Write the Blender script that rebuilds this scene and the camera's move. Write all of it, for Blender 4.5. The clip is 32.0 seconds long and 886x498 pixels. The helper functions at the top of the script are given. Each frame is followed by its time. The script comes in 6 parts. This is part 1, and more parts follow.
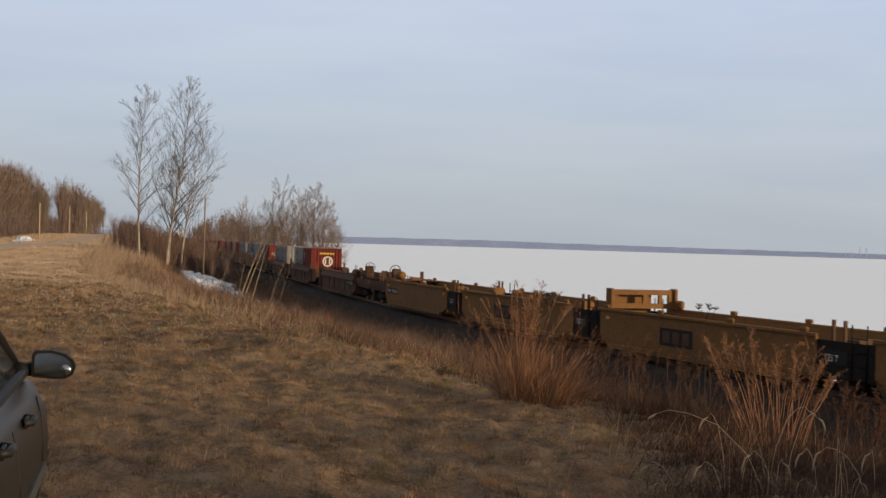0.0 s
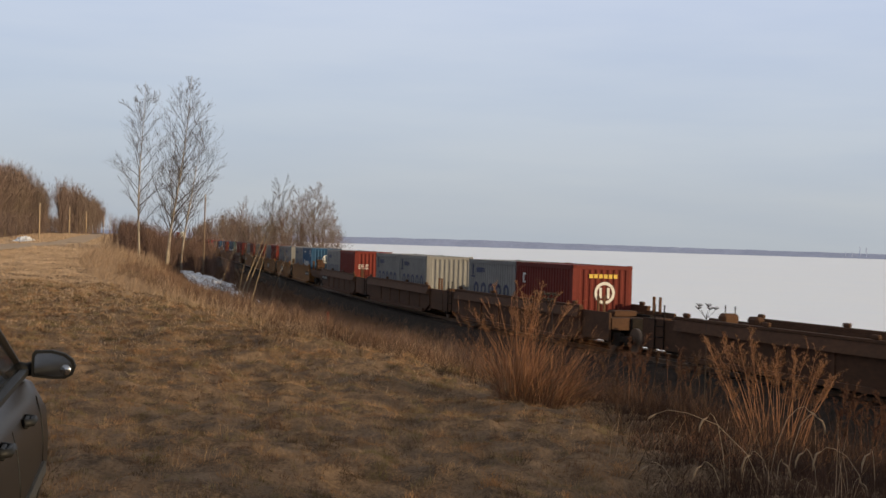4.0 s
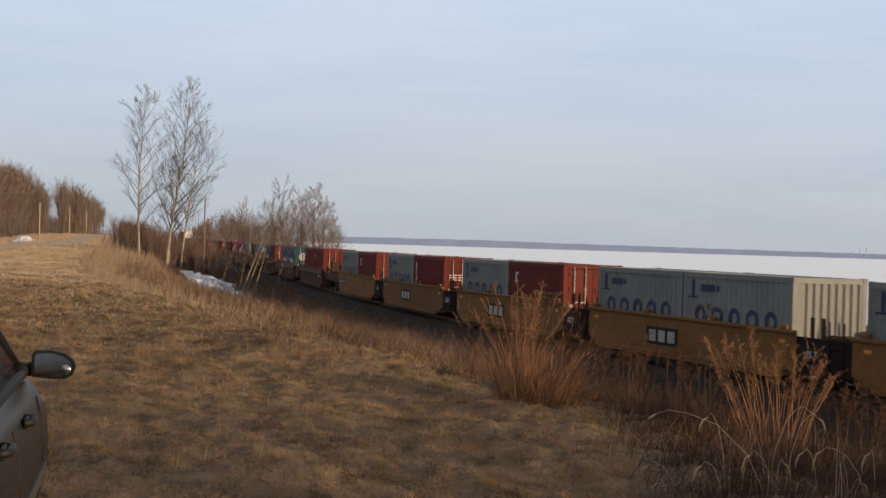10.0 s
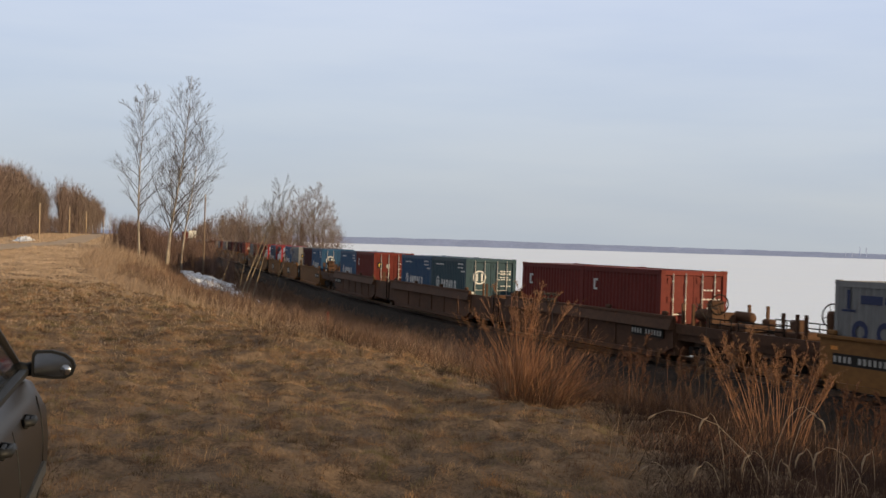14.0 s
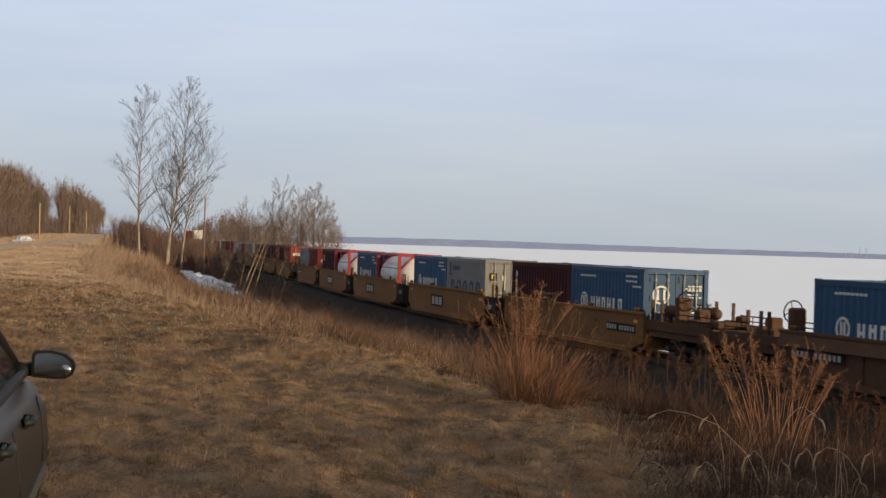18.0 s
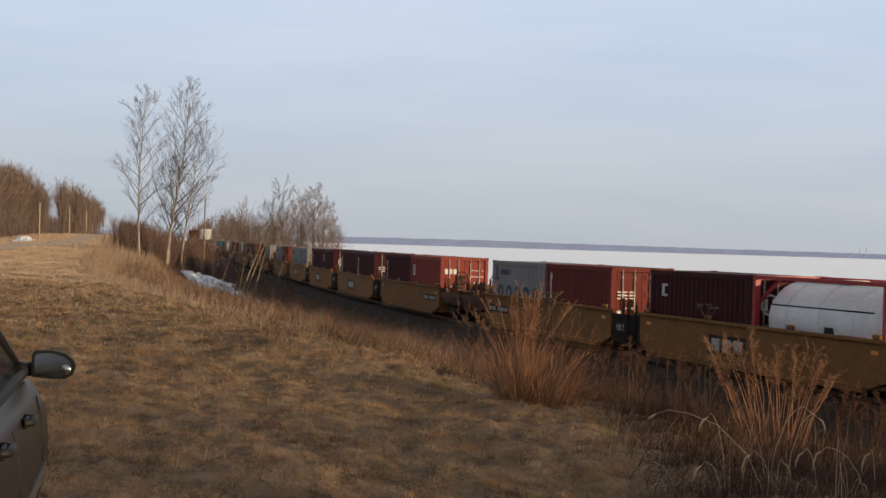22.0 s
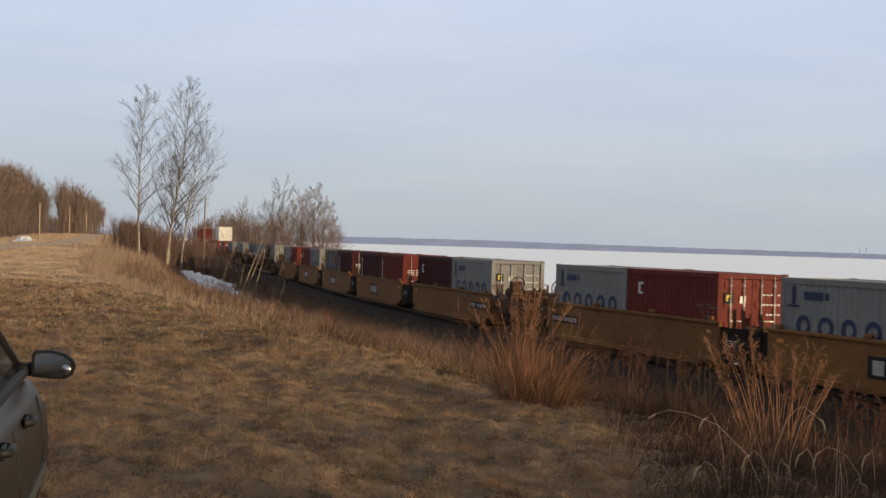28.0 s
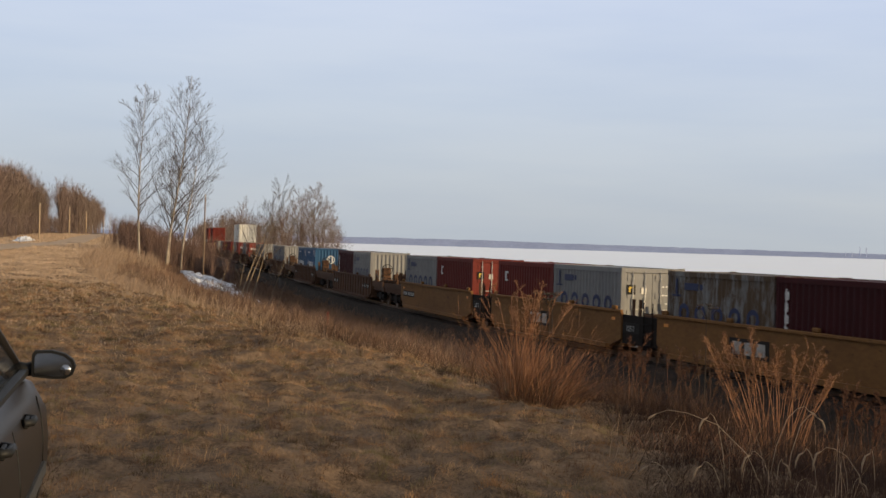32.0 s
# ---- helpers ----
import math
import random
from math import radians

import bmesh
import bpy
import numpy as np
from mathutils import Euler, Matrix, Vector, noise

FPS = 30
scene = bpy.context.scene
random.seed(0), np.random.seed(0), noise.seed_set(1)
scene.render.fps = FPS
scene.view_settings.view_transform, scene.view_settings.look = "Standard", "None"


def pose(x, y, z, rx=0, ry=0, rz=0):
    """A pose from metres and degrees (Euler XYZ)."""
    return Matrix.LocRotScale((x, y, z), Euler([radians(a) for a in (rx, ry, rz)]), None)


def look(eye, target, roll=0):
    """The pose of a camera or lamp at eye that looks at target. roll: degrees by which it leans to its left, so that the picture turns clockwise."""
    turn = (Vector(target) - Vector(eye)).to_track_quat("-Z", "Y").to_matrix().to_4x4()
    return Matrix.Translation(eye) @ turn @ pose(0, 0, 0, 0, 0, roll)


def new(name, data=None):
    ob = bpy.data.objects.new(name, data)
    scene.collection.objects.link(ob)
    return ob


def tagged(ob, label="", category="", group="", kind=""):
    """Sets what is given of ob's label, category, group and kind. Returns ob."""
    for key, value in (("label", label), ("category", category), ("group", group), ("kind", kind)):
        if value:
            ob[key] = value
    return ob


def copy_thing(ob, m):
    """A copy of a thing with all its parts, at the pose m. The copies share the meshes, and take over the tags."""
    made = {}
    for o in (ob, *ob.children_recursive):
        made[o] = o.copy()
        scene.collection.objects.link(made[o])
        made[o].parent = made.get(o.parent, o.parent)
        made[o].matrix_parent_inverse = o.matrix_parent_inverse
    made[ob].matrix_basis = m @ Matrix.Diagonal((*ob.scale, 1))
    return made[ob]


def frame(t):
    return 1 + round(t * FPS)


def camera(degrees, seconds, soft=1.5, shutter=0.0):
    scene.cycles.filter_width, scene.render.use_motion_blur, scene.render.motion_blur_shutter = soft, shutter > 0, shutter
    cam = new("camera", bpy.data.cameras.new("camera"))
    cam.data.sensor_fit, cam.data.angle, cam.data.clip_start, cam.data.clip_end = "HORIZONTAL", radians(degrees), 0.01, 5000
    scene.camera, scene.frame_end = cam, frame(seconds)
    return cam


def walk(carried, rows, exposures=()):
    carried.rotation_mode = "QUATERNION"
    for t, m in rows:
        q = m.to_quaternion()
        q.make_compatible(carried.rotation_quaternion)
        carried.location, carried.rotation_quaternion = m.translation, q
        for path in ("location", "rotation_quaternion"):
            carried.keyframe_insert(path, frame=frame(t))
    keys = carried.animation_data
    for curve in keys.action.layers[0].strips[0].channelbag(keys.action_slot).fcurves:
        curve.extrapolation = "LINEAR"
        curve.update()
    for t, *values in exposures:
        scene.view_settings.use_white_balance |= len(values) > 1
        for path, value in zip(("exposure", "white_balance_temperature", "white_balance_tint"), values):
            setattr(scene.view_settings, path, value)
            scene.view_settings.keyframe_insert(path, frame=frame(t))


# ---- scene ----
EYE = 3.6                      # eye above the rail head
cam = camera(35.45, 32.0, soft=1.5, shutter=0.15)
VIEW = look((0, 0, EYE), (0, 100, EYE - 0.3514), roll=1.713)
walk(cam, [(0.0, VIEW), (32.0, VIEW)], exposures=[(0.0, -0.05), (3.3, -0.05), (5.7, 0.07), (32.0, 0.07)])

# ---- light ----
SUN_AZ = radians(118)          # clockwise from the view's direction
SUN_EL = radians(9)
world = bpy.data.worlds.new("world")
scene.world = world
world.use_nodes = True
wn = world.node_tree
sky = wn.nodes.new("ShaderNodeTexSky")
sky.sky_type = "NISHITA"
sky.sun_disc = False
sky.sun_elevation = SUN_EL
sky.sun_rotation = SUN_AZ
sky.altitude = 200
sky.air_density = 1.0
sky.dust_density = 2.0
sky.ozone_density = 1.5
# a thin high veil of cloud over the clear sky
geo = wn.nodes.new("ShaderNodeTexCoord")
sep = wn.nodes.new("ShaderNodeSeparateXYZ")
wn.links.new(geo.outputs["Generated"], sep.inputs[0])
veil = wn.nodes.new("ShaderNodeValToRGB")
veil.color_ramp.elements[0].position = 0.0
veil.color_ramp.elements[0].color = (0.50, 0.55, 0.61, 1)
veil.color_ramp.elements[1].position = 1.0
veil.color_ramp.elements[1].color = (0.41, 0.41, 0.42, 1)
for at, col in ((0.035, (0.525, 0.58, 0.655, 1)), (0.10, (0.56, 0.635, 0.765, 1)), (0.19, (0.63, 0.71, 0.89, 1)), (0.36, (0.47, 0.49, 0.53, 1))):
    e = veil.color_ramp.elements.new(at)
    e.color = col
wn.links.new(sep.outputs[2], veil.inputs[0])
stretch = wn.nodes.new("ShaderNodeMapping")
stretch.inputs["Scale"].default_value = (2.0, 2.0, 14.0)
wn.links.new(geo.outputs["Generated"], stretch.inputs[0])
cloud = wn.nodes.new("ShaderNodeTexNoise")
cloud.inputs["Scale"].default_value = 2.2
cloud.inputs["Detail"].default_value = 5
wn.links.new(stretch.outputs[0], cloud.inputs["Vector"])
tone = wn.nodes.new("ShaderNodeMapRange")
tone.inputs[1].default_value, tone.inputs[2].default_value = 0.3, 0.7
tone.inputs[3].default_value, tone.inputs[4].default_value = 0.0, 1.0
wn.links.new(cloud.outputs[0], tone.inputs[0])
shade = wn.nodes.new("ShaderNodeValToRGB")
shade.color_ramp.elements[0].color = (0.93, 0.945, 0.97, 1)
shade.color_ramp.elements[1].color = (1.05, 1.03, 1.0, 1)
wn.links.new(tone.outputs[0], shade.inputs[0])
cloudy = wn.nodes.new("ShaderNodeVectorMath")
cloudy.operation = "MULTIPLY"
wn.links.new(veil.outputs[0], cloudy.inputs[0])
wn.links.new(shade.outputs[0], cloudy.inputs[1])
clear = wn.nodes.new("ShaderNodeVectorMath")
clear.operation = "SCALE"
clear.inputs["Scale"].default_value = 0.12
wn.links.new(sky.outputs[0], clear.inputs[0])
skymix = wn.nodes.new("ShaderNodeMix")
skymix.data_type = "RGBA"
skymix.inputs[0].default_value = 0.88
wn.links.new(clear.outputs[0], skymix.inputs[6])
wn.links.new(cloudy.outputs[0], skymix.inputs[7])
wn.links.new(skymix.outputs[2], wn.nodes["Background"].inputs[0])
wn.nodes["Background"].inputs[1].default_value = 1.0
sun_data = bpy.data.lights.new("sun", "SUN")
sun_data.energy = 4.7
sun_data.angle = radians(0.6)
sun_data.color = (1.0, 0.76, 0.45)
sun = new("sun", sun_data)
SUN_DIR = Vector((math.sin(SUN_AZ) * math.cos(SUN_EL), math.cos(SUN_AZ) * math.cos(SUN_EL), math.sin(SUN_EL)))
sun.matrix_world = look(SUN_DIR * 200, (0, 0, 0))


# ---- materials ----
def mat(name, a, b=None, rough=0.8, metal=0.0, scale=2.0, fine=30.0, bump=0.3, rust=None, rust_amount=0.45,
        stretch=(1, 1, 1), per_object=0.0, spec=0.4, bump_dist=0.01):
    """Paint or earth: colours a and b mixed at two scales, an optional worn colour in patches, fine relief."""
    m = bpy.data.materials.new(name)
    m.use_nodes = True
    n, l = m.node_tree.nodes, m.node_tree.links
    p = n["Principled BSDF"]
    b = b or tuple(c * 0.75 for c in a)
    tc = n.new("ShaderNodeTexCoord")
    mp = n.new("ShaderNodeMapping")
    mp.inputs["Scale"].default_value = stretch
    l.new(tc.outputs["Object"], mp.inputs[0])
    big = n.new("ShaderNodeTexNoise")
    big.inputs["Scale"].default_value = scale
    big.inputs["Detail"].default_value = 6
    big.inputs["Roughness"].default_value = 0.65
    small = n.new("ShaderNodeTexNoise")
    small.inputs["Scale"].default_value = fine
    small.inputs["Detail"].default_value = 4
    for t in (big, small):
        l.new(mp.outputs[0], t.inputs["Vector"])
    add = n.new("ShaderNodeMath")
    add.operation = "MULTIPLY_ADD"
    l.new(small.outputs[0], add.inputs[0])
    add.inputs[1].default_value = 0.45
    half = n.new("ShaderNodeMath")
    half.operation = "MULTIPLY"
    l.new(big.outputs[0], half.inputs[0])
    half.inputs[1].default_value = 0.55
    l.new(half.outputs[0], add.inputs[2])
    ramp = n.new("ShaderNodeMapRange")
    ramp.inputs[1].default_value, ramp.inputs[2].default_value = 0.36, 0.64
    l.new(add.outputs[0], ramp.inputs[0])
    mix = n.new("ShaderNodeMix")
    mix.data_type = "RGBA"
    mix.inputs[6].default_value = (*a, 1)
    mix.inputs[7].default_value = (*b, 1)
    l.new(ramp.outputs[0], mix.inputs[0])
    out = mix.outputs[2]
    if rust:
        r = n.new("ShaderNodeTexNoise")
        r.inputs["Scale"].default_value = scale * 2.3
        r.inputs["Detail"].default_value = 8
        r.inputs["Roughness"].default_value = 0.75
        l.new(mp.outputs[0], r.inputs["Vector"])
        rr = n.new("ShaderNodeMapRange")
        rr.inputs[1].default_value, rr.inputs[2].default_value = 1 - rust_amount, 1.08 - rust_amount
        l.new(r.outputs[0], rr.inputs[0])
        mx = n.new("ShaderNodeMix")
        mx.data_type = "RGBA"
        l.new(rr.outputs[0], mx.inputs[0])
        l.new(out, mx.inputs[6])
        mx.inputs[7].default_value = (*rust, 1)
        out = mx.outputs[2]
    if per_object:
        oi = n.new("ShaderNodeObjectInfo")
        mr = n.new("ShaderNodeMapRange")
        mr.inputs[3].default_value, mr.inputs[4].default_value = 1 - per_object, 1 + per_object
        l.new(oi.outputs["Random"], mr.inputs[0])
        hs = n.new("ShaderNodeHueSaturation")
        l.new(mr.outputs[0], hs.inputs["Value"])
        l.new(out, hs.inputs["Color"])
        out = hs.outputs[0]
    l.new(out, p.inputs["Base Color"])
    p.inputs["Roughness"].default_value = rough
    p.inputs["Metallic"].default_value = metal
    p.inputs["Specular IOR Level"].default_value = spec
    if bump:
        bp = n.new("ShaderNodeBump")
        bp.inputs["Strength"].default_value = bump
        bp.inputs["Distance"].default_value = bump_dist
        l.new(add.outputs[0], bp.inputs["Height"])
        l.new(bp.outputs[0], p.inputs["Normal"])
    return m


def leafy(name, a, b, rough=0.9, patch_scale=0.45, contrast=1.6, grain=0.5, through_light=0.0, tint=None):
    """Dry stalks and blades: each loose piece takes its own tone between a and b."""
    m = bpy.data.materials.new(name)
    m.use_nodes = True
    n, l = m.node_tree.nodes, m.node_tree.links
    p = n["Principled BSDF"]
    g = n.new("ShaderNodeNewGeometry")
    tc = n.new("ShaderNodeTexCoord")
    patch = n.new("ShaderNodeTexNoise")
    patch.inputs["Scale"].default_value = patch_scale
    patch.inputs["Detail"].default_value = 6
    l.new(tc.outputs["Object"], patch.inputs["Vector"])
    avg = n.new("ShaderNodeMath")
    avg.operation = "MULTIPLY_ADD"
    l.new(patch.outputs[0], avg.inputs[0])
    avg.inputs[1].default_value = contrast
    s = n.new("ShaderNodeMath")
    s.operation = "MULTIPLY_ADD"
    l.new(g.outputs["Random Per Island"], s.inputs[0])
    s.inputs[1].default_value = grain
    s.inputs[2].default_value = 0.5 - grain / 2 - contrast / 2
    l.new(s.outputs[0], avg.inputs[2])
    avg.use_clamp = True
    mix = n.new("ShaderNodeMix")
    mix.data_type = "RGBA"
    mix.inputs[6].default_value = (*a, 1)
    mix.inputs[7].default_value = (*b, 1)
    l.new(avg.outputs[0], mix.inputs[0])
    if tint:
        # each tussock has a hue of its own
        warp = n.new("ShaderNodeTexNoise")
        warp.inputs["Scale"].default_value = 9.0
        l.new(tc.outputs["Object"], warp.inputs["Vector"])
        bent = n.new("ShaderNodeVectorMath")
        bent.operation = "MULTIPLY_ADD"
        l.new(warp.outputs["Color"], bent.inputs[0])
        bent.inputs[1].default_value = (0.12, 0.12, 0.0)
        l.new(tc.outputs["Object"], bent.inputs[2])
        flat = n.new("ShaderNodeVectorMath")
        flat.operation = "MULTIPLY"
        l.new(bent.outputs[0], flat.inputs[0])
        flat.inputs[1].default_value = (1.0, 0.8, 0.0)
        cell = n.new("ShaderNodeTexVoronoi")
        cell.feature = "SMOOTH_F1"
        cell.inputs["Smoothness"].default_value = 0.35
        cell.inputs["Scale"].default_value = 5.5
        l.new(flat.outputs[0], cell.inputs["Vector"])
        pick = n.new("ShaderNodeSeparateColor")
        l.new(cell.outputs["Color"], pick.inputs[0])
        hues = n.new("ShaderNodeValToRGB")
        stops = ((0.14, (0.36, 0.35, 0.35)), (0.3, tint), (0.42, (0.95, 0.97, 0.95)), (0.58, (1.18, 1.1, 1.0)), (0.72, (0.95, 0.79, 0.62)), (0.88, (0.52, 0.48, 0.50)))
        while len(hues.color_ramp.elements) < len(stops):
            hues.color_ramp.elements.new(0.5)
        for e, (at, col) in zip(hues.color_ramp.elements, stops):
            e.position = at
            e.color = (*col, 1)
        l.new(pick.outputs[0], hues.inputs[0])
        mul = n.new("ShaderNodeMix")
        mul.data_type = "RGBA"
        mul.blend_type = "MULTIPLY"
        mul.inputs[0].default_value = 1.0
        l.new(mix.outputs[2], mul.inputs[6])
        l.new(hues.outputs[0], mul.inputs[7])
        mix = mul
    l.new(mix.outputs[2], p.inputs["Base Color"])
    p.inputs["Roughness"].default_value = rough
    p.inputs["Specular IOR Level"].default_value = 0.15
    if through_light:
        # dry blades let light through
        tr = n.new("ShaderNodeBsdfTranslucent")
        l.new(mix.outputs[2], tr.inputs["Color"])
        ms = n.new("ShaderNodeMixShader")
        ms.inputs[0].default_value = through_light
        l.new(p.outputs[0], ms.inputs[1])
        l.new(tr.outputs[0], ms.inputs[2])
        l.new(ms.outputs[0], n["Material Output"].inputs["Surface"])
    return m


